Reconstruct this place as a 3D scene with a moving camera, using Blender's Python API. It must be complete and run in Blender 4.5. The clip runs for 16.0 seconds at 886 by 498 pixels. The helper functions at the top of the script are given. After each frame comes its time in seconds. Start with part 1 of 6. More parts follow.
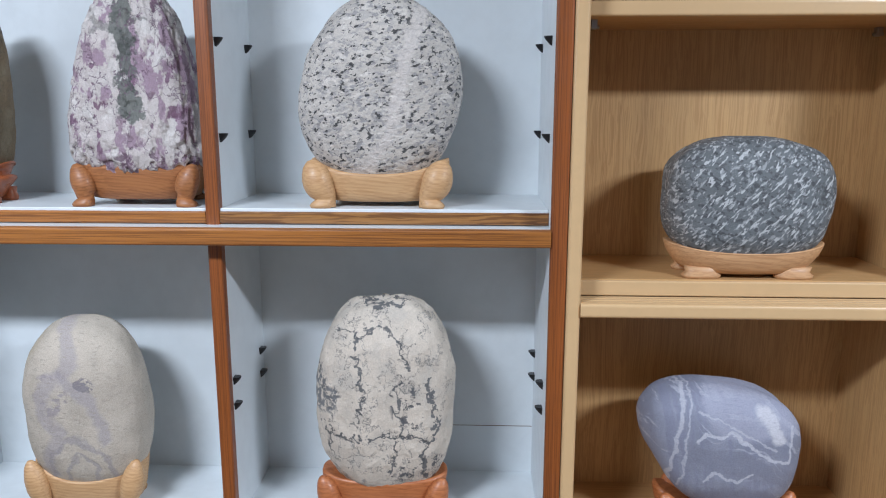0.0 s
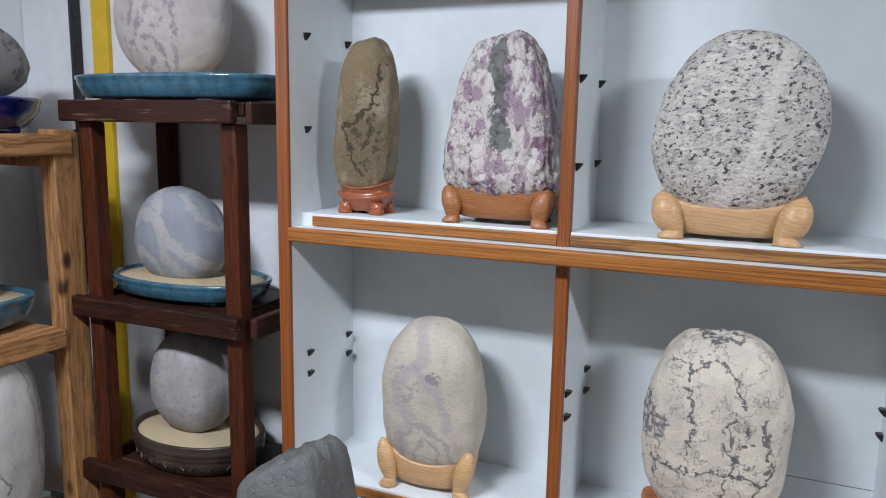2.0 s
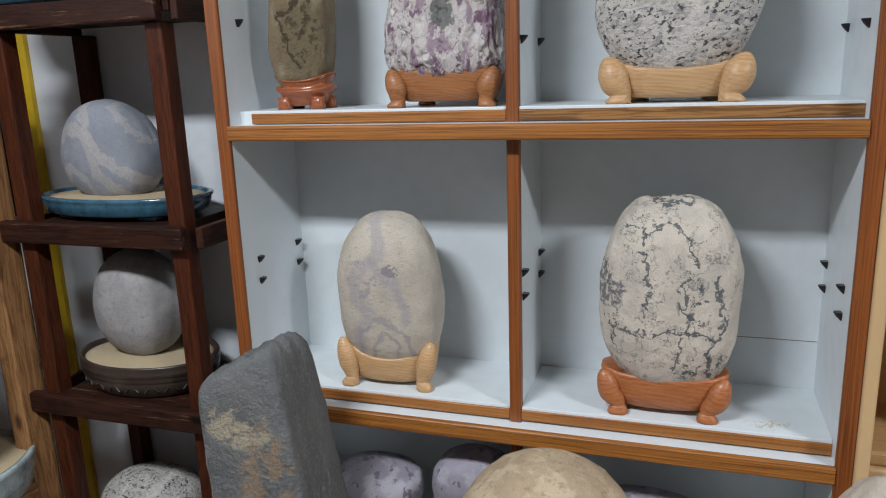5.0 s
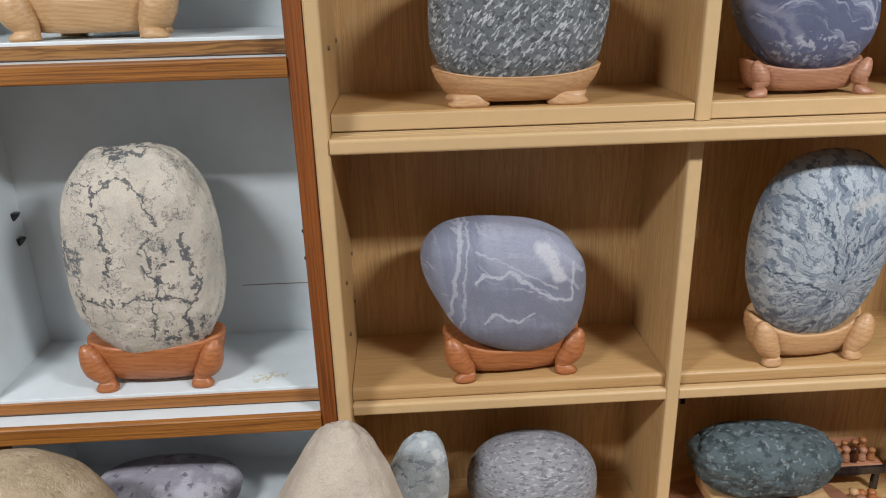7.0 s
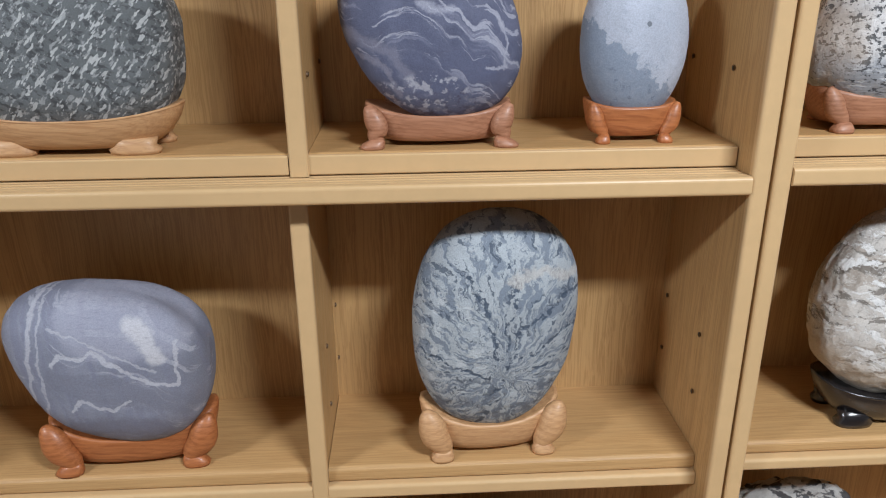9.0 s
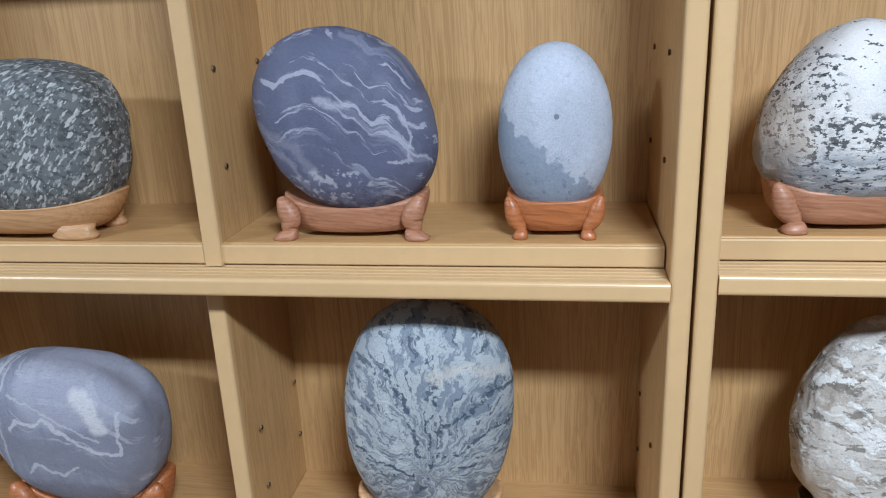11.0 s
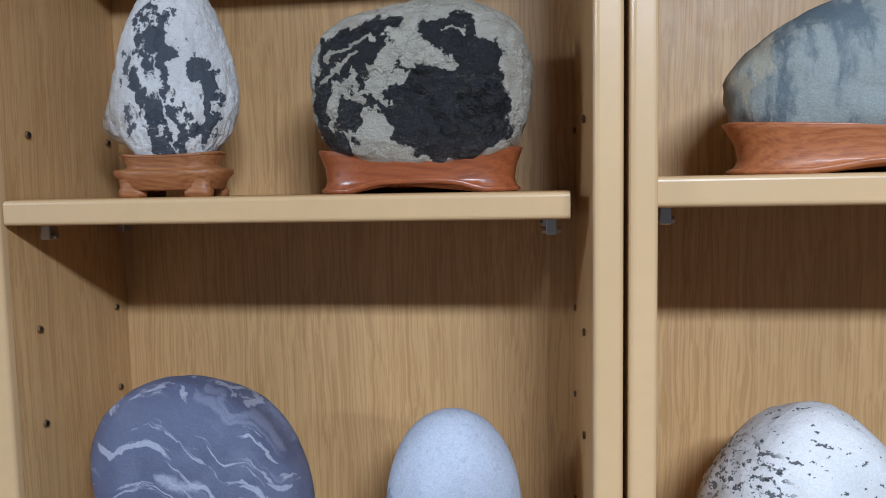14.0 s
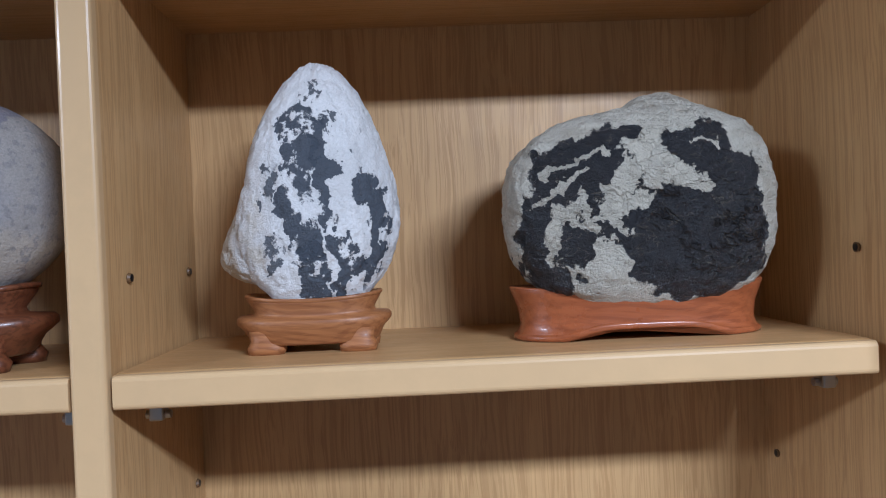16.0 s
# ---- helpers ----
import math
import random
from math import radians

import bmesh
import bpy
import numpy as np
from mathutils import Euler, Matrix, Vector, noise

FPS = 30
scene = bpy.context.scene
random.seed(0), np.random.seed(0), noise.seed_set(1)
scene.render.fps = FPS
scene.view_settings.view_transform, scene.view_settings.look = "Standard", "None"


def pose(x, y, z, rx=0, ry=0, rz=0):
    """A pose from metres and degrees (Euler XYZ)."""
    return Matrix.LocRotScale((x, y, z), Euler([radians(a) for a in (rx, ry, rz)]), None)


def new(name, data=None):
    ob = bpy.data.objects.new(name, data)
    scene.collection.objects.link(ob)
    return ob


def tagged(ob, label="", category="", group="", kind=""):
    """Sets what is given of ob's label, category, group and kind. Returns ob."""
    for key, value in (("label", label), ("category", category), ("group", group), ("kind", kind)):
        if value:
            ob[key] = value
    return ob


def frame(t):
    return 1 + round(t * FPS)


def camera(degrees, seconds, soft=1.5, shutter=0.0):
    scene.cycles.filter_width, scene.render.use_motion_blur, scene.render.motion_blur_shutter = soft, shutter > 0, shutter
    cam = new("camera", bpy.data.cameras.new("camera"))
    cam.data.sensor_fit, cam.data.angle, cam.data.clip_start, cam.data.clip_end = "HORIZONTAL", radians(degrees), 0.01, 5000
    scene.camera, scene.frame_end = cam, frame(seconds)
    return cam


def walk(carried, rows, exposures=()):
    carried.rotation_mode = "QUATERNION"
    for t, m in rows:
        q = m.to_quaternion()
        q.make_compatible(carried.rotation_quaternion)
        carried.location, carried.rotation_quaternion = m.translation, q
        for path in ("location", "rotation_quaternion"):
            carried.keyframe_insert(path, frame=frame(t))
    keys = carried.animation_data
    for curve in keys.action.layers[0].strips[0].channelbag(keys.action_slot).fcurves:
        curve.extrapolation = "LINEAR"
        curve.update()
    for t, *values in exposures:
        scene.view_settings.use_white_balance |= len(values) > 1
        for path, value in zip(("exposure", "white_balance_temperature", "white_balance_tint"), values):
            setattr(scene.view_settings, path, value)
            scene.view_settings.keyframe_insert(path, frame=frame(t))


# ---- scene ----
cam = camera(62.1, 16.0, soft=1.1)
METRES, EYE, TILT, LEAN, TURN = 2.3, 1.35, 0.0, 0.0, 2.3
ROWS = [
    (0.0, 0.0, 0.0, 0.0, 0.0, -11.0, -0.02),
    (0.5, -0.0109, -0.0085, 0.0029, 5.98, -10.72, -0.22),
    (1.0, -0.019, -0.0161, 0.003, 11.42, -10.28, -0.49),
    (1.5, -0.0289, -0.0221, 0.0036, 16.58, -9.88, -0.7),
    (2.0, -0.039, -0.0287, 0.0047, 21.22, -9.38, -1.03),
    (2.5, -0.0468, -0.0353, 0.0063, 25.22, -9.29, -1.43),
    (3.0, -0.0523, -0.0425, 0.0048, 28.31, -9.84, -1.63),
    (3.2, -0.0561, -0.0475, 0.0028, 28.89, -10.17, -1.57),
    (5.3, -0.0424, -0.0271, -0.0376, 12.44, -14.64, 2.27),
    (5.5, -0.0356, -0.0228, -0.035, 10.26, -15.55, 2.37),
    (6.0, -0.0127, -0.0089, -0.028, 4.2, -17.29, 2.43),
    (6.5, 0.0375, 0.0119, -0.0286, -1.08, -18.88, 2.06),
    (7.0, 0.0987, 0.0271, -0.0311, -5.53, -20.48, 1.43),
    (7.5, 0.149, 0.0429, -0.035, -8.72, -21.6, 0.58),
    (8.0, 0.2085, 0.0732, -0.0347, -9.42, -21.93, -0.1),
    (8.5, 0.2536, 0.087, -0.0271, -7.68, -21.56, 0.12),
    (8.7, 0.2741, 0.0868, -0.0253, -6.93, -21.25, 0.2),
    (10.8, 0.4028, 0.1174, -0.0123, 7.53, -17.96, 2.76),
    (11.0, 0.4073, 0.1065, -0.0061, 6.37, -17.65, 2.46),
    (11.5, 0.4639, 0.064, 0.0017, 6.04, -15.82, 2.98),
    (12.0, 0.5067, 0.0545, 0.006, 5.01, -14.65, 3.31),
    (12.5, 0.5223, 0.0793, 0.0098, 5.2, -12.72, 2.63),
    (13.0, 0.5065, 0.098, 0.0231, 7.02, -10.16, 1.54),
    (13.5, 0.4751, 0.14, 0.0388, 7.01, -7.71, 1.02),
    (14.0, 0.4346, 0.1723, 0.0566, 4.46, -4.77, 1.01),
    (14.5, 0.3785, 0.1998, 0.072, 0.82, -2.28, 1.62),
    (15.0, 0.3504, 0.2116, 0.0776, -1.78, -1.22, 1.89),
    (15.5, 0.3397, 0.2192, 0.0803, -3.68, -0.72, 2.05),
    (16.0, 0.3395, 0.2234, 0.0817, -4.24, -0.24, 2.39),
]
walk(cam, [(t, pose(0, 0, EYE, TILT, LEAN, TURN) @ pose(METRES * x, METRES * y, METRES * z, 90 + pitch, roll, yaw)) for t, x, y, z, yaw, pitch, roll in ROWS],
     exposures=[(0, 0.12, 6300, 14), (1.0, 0.10, 6450, 14), (3.2, 0.08, 6650, 15), (5.5, -0.17, 6850, 12), (6.4, -0.16, 6950, 12), (7.0, -0.02, 7150, 13), (8.5, -0.06, 6950, 13), (11.0, 0.0, 6200, 9), (12.5, -0.2, 6100, 10),
                (13.5, -0.16, 5850, 10), (14.5, -0.12, 6000, 14), (15.3, 0.14, 5800, 15), (16.0, 0.11, 5700, 15)])

# ---- light ----
world = bpy.data.worlds.new("room_air")
world.use_nodes = True
world.node_tree.nodes["Background"].inputs[0].default_value = (0.75, 0.85, 1.0, 1)
world.node_tree.nodes["Background"].inputs[1].default_value = 0.25
scene.world = world
scene.view_settings.exposure = 0.0


def ceiling_lamp(x, y, z, sx, sy, watts):
    lamp = bpy.data.lights.new("panel_light", "AREA")
    lamp.shape, lamp.size, lamp.size_y, lamp.energy = "RECTANGLE", sx, sy, watts
    lamp.color = (0.80, 0.90, 1.0)
    ob = new("panel_light", lamp)
    ob.matrix_world = pose(x, y, z)
    return ob


LAMPS = ((-0.80, -0.22, 40), (1.38, -0.22, 52))
for lamp_x, lamp_y, watts in LAMPS:
    ceiling_lamp(lamp_x, lamp_y, 2.10, 0.5, 0.16, watts)


# ---- material helpers ----
class Graph:
    def __init__(self, name, rough=0.6, metal=0.0, coat=0.0):
        self.mat = bpy.data.materials.new(name)
        self.mat.use_nodes = True
        self.tree = self.mat.node_tree
        self.bsdf = self.tree.nodes["Principled BSDF"]
        self.bsdf.inputs["Roughness"].default_value = rough
        self.bsdf.inputs["Metallic"].default_value = metal
        self.bsdf.inputs["Coat Weight"].default_value = coat
        self.bsdf.inputs["Coat Roughness"].default_value = 0.15
        self.pos = self.node("ShaderNodeTexCoord").outputs["Object"]

    def put(self, socket, value):
        if isinstance(value, bpy.types.NodeSocket):
            self.tree.links.new(value, socket)
        elif isinstance(value, (tuple, list)) and len(value) == 3 and socket.type == "RGBA":
            socket.default_value = (*value, 1)
        else:
            socket.default_value = value

    def node(self, kind):
        return self.tree.nodes.new(kind)

    def math(self, op, a, b=0.0, clamp=False):
        n = self.node("ShaderNodeMath")
        n.operation, n.use_clamp = op, clamp
        self.put(n.inputs[0], a), self.put(n.inputs[1], b)
        return n.outputs[0]

    def vec(self, op, a, b):
        n = self.node("ShaderNodeVectorMath")
        n.operation = op
        self.put(n.inputs[0], a), self.put(n.inputs[1], b)
        return n.outputs["Value"] if op in ("LENGTH", "DOT_PRODUCT", "DISTANCE") else n.outputs["Vector"]

    def place(self, scale=(1, 1, 1), turn=(0, 0, 0), shift=(0, 0, 0), vec=None):
        vec = vec or self.pos
        if any(turn):
            t = self.node("ShaderNodeMapping")
            self.put(t.inputs["Vector"], vec)
            t.inputs["Rotation"].default_value = [radians(a) for a in turn]
            vec = t.outputs[0]
        n = self.node("ShaderNodeMapping")
        self.put(n.inputs["Vector"], vec)
        n.inputs["Scale"].default_value = scale
        n.inputs["Location"].default_value = shift
        return n.outputs[0]

    def noise(self, scale, detail=4.0, rough=0.55, vec=None, warp=0.0):
        n = self.node("ShaderNodeTexNoise")
        self.put(n.inputs["Vector"], vec or self.pos)
        n.inputs["Scale"].default_value, n.inputs["Detail"].default_value = scale, detail
        n.inputs["Roughness"].default_value, n.inputs["Distortion"].default_value = rough, warp
        return n

    def warped(self, amount, scale, vec=None):
        n = self.noise(scale, 4, 0.6, vec)
        off = self.vec("SUBTRACT", n.outputs["Color"], (0.5, 0.5, 0.5))
        m = self.node("ShaderNodeVectorMath")
        m.operation = "SCALE"
        self.put(m.inputs[0], off)
        m.inputs["Scale"].default_value = amount
        return self.vec("ADD", vec or self.pos, m.outputs[0])

    def step(self, value, lo, hi):
        n = self.node("ShaderNodeMapRange")
        n.interpolation_type = "SMOOTHSTEP"
        self.put(n.inputs[0], value)
        n.inputs[1].default_value, n.inputs[2].default_value = lo, hi
        return n.outputs[0]

    def mix(self, fac, a, b):
        n = self.node("ShaderNodeMix")
        n.data_type = "RGBA"
        self.put(n.inputs[0], fac), self.put(n.inputs[6], a), self.put(n.inputs[7], b)
        return n.outputs[2]

    def done(self, colour, height=None, strength=0.3, distance=0.002, rough=None):
        self.put(self.bsdf.inputs["Base Color"], colour)
        if rough is not None:
            self.put(self.bsdf.inputs["Roughness"], rough)
        if height is not None:
            b = self.node("ShaderNodeBump")
            b.inputs["Strength"].default_value, b.inputs["Distance"].default_value = strength, distance
            self.put(b.inputs["Height"], height)
            self.put(self.bsdf.inputs["Normal"], b.outputs[0])
        return self.mat


def shade(c, k):
    return tuple(min(1.0, a * k) for a in c)


def wood(name, light, dark, axis="z", size=1.0, rough=0.45, coat=0.0, contrast=1.0, knots=False, rings=0.0, gloss=0.5, scuffs=0.0, run=0.05, sway_by=0.03):
    """Grain that runs along one axis, with fine pores, broad figure and slight wear."""
    g = Graph(name, rough, 0, coat)
    g.bsdf.inputs["Specular IOR Level"].default_value = gloss
    along = {"x": (run, 1, 1), "y": (1, run, 1), "z": (1, 1, run)}[axis]
    p = g.place(along, (0, 0, 0), (3.1, 1.7, 0.4))
    p2 = g.warped(0.022, 7, p)
    sway = g.node("ShaderNodeVectorMath")
    sway.operation = "SCALE"
    g.put(sway.inputs[0], g.noise(11, 3, 0.55, g.place([0.35 if a < 1 else 1 for a in along])).outputs["Color"])
    sway.inputs["Scale"].default_value = sway_by
    p2 = g.vec("ADD", p2, g.vec("MULTIPLY", sway.outputs[0], [0 if a < 1 else 1 for a in along]))
    fine = g.noise(240 / size, 3, 0.6, p2).outputs[0]
    broad = g.noise(70 / size, 4, 0.55, p2, 0.6).outputs[0]
    figure = g.noise(9 / size, 2, 0.5, p).outputs[0]
    k = g.math("ADD", g.math("MULTIPLY", g.step(fine, 0.46, 0.58), 0.62), g.math("MULTIPLY", g.step(broad, 0.38, 0.66), 0.36))
    relief = k
    if rings:
        w = g.node("ShaderNodeTexWave")
        w.wave_type, w.rings_direction = "RINGS", "SPHERICAL"
        g.put(w.inputs["Vector"], g.warped(0.02, 14, g.place({"x": (0.35, 1, 1), "y": (1, 0.35, 1), "z": (1, 1, 0.35)}[axis], (0, 0, 0), (0.013, 0.03, 0.02))))
        w.inputs["Scale"].default_value = rings
        w.inputs["Distortion"].default_value = 2.5
        k = g.math("ADD", g.math("MULTIPLY", k, 0.62), g.math("MULTIPLY", g.step(w.outputs["Fac"], 0.3, 0.95), 0.27))
    k = g.math("MULTIPLY", k, contrast, True)
    colour = g.mix(k, light, dark)
    colour = g.mix(g.math("MULTIPLY", g.step(figure, 0.35, 0.75), 0.35), colour, shade(light, 0.72))
    if knots:
        v = g.node("ShaderNodeTexVoronoi")
        g.put(v.inputs["Vector"], g.warped(0.02, 20, g.place({"x": (0.5, 1, 1), "y": (1, 0.5, 1), "z": (1, 1, 0.5)}[axis])))
        v.inputs["Scale"].default_value = 15
        colour = g.mix(g.step(v.outputs["Distance"], 0.21, 0.08), colour, shade(dark, 0.35))
        wear = g.noise(24, 5, 0.7).outputs[0]
        colour = g.mix(g.math("MULTIPLY", g.step(wear, 0.52, 0.7), 0.4), colour, shade(dark, 0.5))
    if scuffs:
        worn = g.math("MULTIPLY", g.step(g.noise(150, 5, 0.7, p).outputs[0], 0.57, 0.66), g.step(g.noise(16, 3).outputs[0], 0.42, 0.6))
        colour = g.mix(g.math("MULTIPLY", worn, scuffs), colour, (0.30, 0.17, 0.10))
    smear = g.noise(60, 4, 0.6).outputs[0]
    r = g.math("ADD", g.math("MULTIPLY", smear, 0.25), rough - 0.12)
    return g.done(colour, relief, 0.12, 0.0006, r)


def paint(name, colour, rough=0.5, mottling=0.06, bump=0.05, coat=0.0, scale=30):
    g = Graph(name, rough, 0, coat)
    a = g.noise(scale, 5, 0.6).outputs[0]
    b = g.noise(scale * 0.12, 3, 0.5).outputs[0]
    c = g.mix(g.step(a, 0.35, 0.7), colour, shade(colour, 1 - mottling))
    c = g.mix(g.step(b, 0.4, 0.75), c, shade(colour, 1 - mottling * 1.5))
    return g.done(c, g.noise(420, 2).outputs[0], bump, 0.0005, g.math("ADD", g.math("MULTIPLY", a, 0.2), rough - 0.1))


def sand(name, colour):
    g = Graph(name, 0.95)
    v = g.noise(900, 3, 0.7).outputs[0]
    w = g.noise(40, 4).outputs[0]
    c = g.mix(g.step(v, 0.4, 0.62), shade(colour, 0.7), shade(colour, 1.15))
    c = g.mix(g.math("MULTIPLY", w, 0.35), c, shade(colour, 0.8))
    return g.done(c, v, 0.7, 0.002)


def glaze(name, colour, rough=0.12):
    g = Graph(name, rough, 0, 0.6)
    n = g.noise(45, 4, 0.6).outputs[0]
    f = g.noise(420, 2, 0.5).outputs[0]
    c = g.mix(g.step(n, 0.35, 0.7), colour, shade(colour, 0.6))
    c = g.mix(g.math("MULTIPLY", g.step(f, 0.55, 0.75), 0.25), c, shade(colour, 1.8))
    return g.done(c, n, 0.08, 0.001)


def stone_mat(name, base, layers, rough=0.72, grain=0.07, relief=0.5, relief_scale=60, depth=0.004, gloss=0.3):
    """Natural stone: a base colour, then layers of flecks, patches, veins, bands and local fields, each warped by noise."""
    g = Graph(name, rough)
    g.bsdf.inputs["Specular IOR Level"].default_value = gloss
    cloud = g.noise(14, 4, 0.6).outputs[0]
    colour = g.mix(g.step(cloud, 0.35, 0.68), base, shade(base, 0.82))
    height = g.noise(relief_scale, 6, 0.62).outputs[0]
    shared = {}
    for i, (kind, tint, o) in enumerate(layers):
        at = g.place(o.get("stretch", (1, 1, 1)), o.get("turn", (0, 0, 0)), (i * 1.37, i * 0.71, i * 2.3))
        lo, hi = o.get("cut", (0.5, 0.56))
        if kind in ("fleck", "patch"):
            v = g.noise(o.get("scale", 60), o.get("detail", 5), o.get("rough", 0.6), g.warped(o.get("warp", 0.0), o.get("warp_scale", 20), at) if o.get("warp") else at)
            m = g.step(v.outputs[0], lo, hi)
        elif kind == "vein":
            v = g.noise(o.get("scale", 14), o.get("detail", 5), o.get("rough", 0.55), g.warped(o.get("warp", 0.03), o.get("warp_scale", 20), at))
            m = g.step(g.math("ABSOLUTE", g.math("SUBTRACT", v.outputs[0], o.get("level", 0.5))), o.get("width", 0.02), 0.0)
        elif kind == "band":
            p = g.warped(o.get("warp", 0.03), o.get("warp_scale", 14), g.place((1, 1, 1), o.get("turn", (0, 0, 0)), (0, 0, o.get("shift", 0.0))))
            w = g.node("ShaderNodeTexWave")
            w.wave_type, w.bands_direction = o.get("form", "BANDS"), "Z"
            if o.get("form") == "RINGS":
                w.rings_direction = "Y"
                p = g.warped(o.get("warp", 0.03), o.get("warp_scale", 14), g.vec("MULTIPLY", g.vec("SUBTRACT", g.pos, o["centre"]), o.get("stretch", (1, 1, 1))))
            g.put(w.inputs["Vector"], p)
            w.inputs["Scale"].default_value = o.get("scale", 20)
            w.inputs["Distortion"].default_value = o.get("wobble", 2.0)
            w.inputs["Detail"].default_value = 4
            w.inputs["Detail Scale"].default_value = o.get("wobble_scale", 1.5)
            m = g.step(w.outputs["Fac"], lo, hi)
        elif kind in ("strata", "fan"):
            s = g.node("ShaderNodeSeparateXYZ")
            g.put(s.inputs[0], g.warped(o.get("warp", 0.006), o.get("warp_scale", 60)))
            x, y, z = s.outputs[o.get("axis", 0)], s.outputs[1 - o.get("axis", 0)], s.outputs[2]
            if kind == "fan":
                dx, dz = g.math("SUBTRACT", x, o["centre"][0]), g.math("SUBTRACT", z, o["centre"][1])
                x = g.math("MULTIPLY", g.math("ARCTAN2", dx, dz), o.get("spread", 0.1))
                v = g.math("SQRT", g.math("ADD", g.math("MULTIPLY", dx, dx), g.math("MULTIPLY", dz, dz)))
                x, v = v, x
            else:
                line = g.node("ShaderNodeCombineXYZ")
                g.put(line.inputs[0], x)
                line.inputs[1].default_value = o.get("seed", 1.0)
                ridge = g.noise(o.get("ridge_scale", 16), o.get("ridge_detail", 1.5), 0.5, line.outputs[0]).outputs[0]
                ridge = g.math("MULTIPLY", g.math("SUBTRACT", ridge, 0.5), o.get("amp", 0.06))
                v = g.math("SUBTRACT", g.math("SUBTRACT", z, ridge), g.math("MULTIPLY", x, o.get("slope", 0.0)))
            p = g.node("ShaderNodeCombineXYZ")
            g.put(p.inputs[0], g.math("MULTIPLY", x, o.get("along", 0.12)))
            g.put(p.inputs[1], g.math("MULTIPLY", y, o.get("across", 0.3)))
            g.put(p.inputs[2], v)
            q = g.noise(o.get("scale", 60), o.get("detail", 4), o.get("rough", 0.6), p.outputs[0])
            m = g.step(q.outputs[0], lo, hi)
        elif kind == "stroke":
            side = o.get("side", False)
            key = (o.get("warp", 0.012), o.get("warp_scale", 60))
            if key not in shared:
                shared[key] = g.vec("MULTIPLY", g.warped(*key), (0, 1, 1) if side else (1, 0, 1))
                shared["swell"] = g.math("ADD", g.math("MULTIPLY", g.noise(45, 3).outputs[0], 1.4), 0.3)
            p = shared[key]
            near = None
            for (ax, az), (bx, bz) in zip(o["path"], o["path"][1:]):
                run = Vector((0, bx - ax, bz - az) if side else (bx - ax, 0, bz - az))
                off = g.vec("SUBTRACT", p, (0, ax, az) if side else (ax, 0, az))
                h = g.math("MULTIPLY", g.vec("DOT_PRODUCT", off, tuple(run)), 1 / max(run.length_squared, 1e-9), True)
                reach = g.node("ShaderNodeVectorMath")
                reach.operation = "SCALE"
                reach.inputs[0].default_value = run
                g.put(reach.inputs["Scale"], h)
                d = g.vec("DISTANCE", off, reach.outputs[0])
                near = d if near is None else g.math("MINIMUM", near, d)
            m = g.step(g.math("DIVIDE", near, shared["swell"]), o["width"], o["width"] * o.get("soft", 0.6))
            if "broken" in o:
                m = g.math("MULTIPLY", m, g.step(g.noise(o.get("break_scale", 90), 5, 0.65).outputs[0], o["broken"], o["broken"] + 0.05))
        elif kind == "blob":
            p = g.warped(o.get("warp", 0.03), o.get("warp_scale", 30))
            d = g.vec("LENGTH", g.vec("DIVIDE", g.vec("SUBTRACT", p, o["centre"]), o["radii"]), (0, 0, 0))
            e = o.get("edge", 0.06)
            m = g.step(d, 1 + e, 1 - e)
        else:
            p = g.warped(o.get("warp", 0.03), o.get("warp_scale", 30), g.place(o.get("stretch", (1, 1, 1))))
            d = g.vec("DOT_PRODUCT", p, o["normal"])
            e = o.get("edge", 0.004)
            m = g.step(d, o["offset"] - e, o["offset"] + e)
        if "within" in o:
            c, r = o["within"]
            d = g.vec("LENGTH", g.vec("DIVIDE", g.vec("SUBTRACT", g.warped(o.get("within_warp", 0.03), 24), c), r), (0, 0, 0))
            m = g.math("MULTIPLY", m, g.step(d, 1.12, 0.86))
        if "outside" in o:
            c, r = o["outside"]
            d = g.vec("LENGTH", g.vec("DIVIDE", g.vec("SUBTRACT", g.warped(0.03, 24), c), r), (0, 0, 0))
            m = g.math("MULTIPLY", m, g.step(d, 0.86, 1.12))
        m = g.math("MULTIPLY", m, o.get("force", 0.9))
        colour = g.mix(m, colour, tint)
        height = g.math("ADD", height, g.math("MULTIPLY", m, o.get("raise", -0.12)))
    fine = g.noise(700, 3, 0.7).outputs[0]
    speck = g.node("ShaderNodeMix")
    speck.data_type, speck.blend_type = "RGBA", "MULTIPLY"
    speck.inputs[0].default_value = 1.0
    g.put(speck.inputs[6], colour)
    g.put(speck.inputs[7], g.mix(g.step(fine, 0.36, 0.64), (1 + grain * 1.2,) * 3, (1 - grain * 1.4,) * 3))
    colour = speck.outputs[2]
    height = g.math("ADD", height, g.math("MULTIPLY", fine, 0.25))
    return g.done(colour, height, min(1.0, relief * 1.2), depth, g.math("ADD", g.math("MULTIPLY", cloud, 0.25), rough - 0.12))


# ---- mesh helpers ----
def mesh_of(name, bm, material, smooth=True):
    me = bpy.data.meshes.new(name)
    bmesh.ops.recalc_face_normals(bm, faces=bm.faces)
    bm.to_mesh(me)
    bm.free()
    for p in me.polygons:
        p.use_smooth = smooth
    me.materials.append(material)
    return me


def thing(name, at, label, category, group="", kind=""):
    ob = new(name)
    ob.location = at
    ob.empty_display_size = 0.05
    return tagged(ob, label, category, group, kind)


def origin_of(ob):
    p = Vector(ob.location)
    while ob.parent:
        ob = ob.parent
        p += Vector(ob.location)
    return p


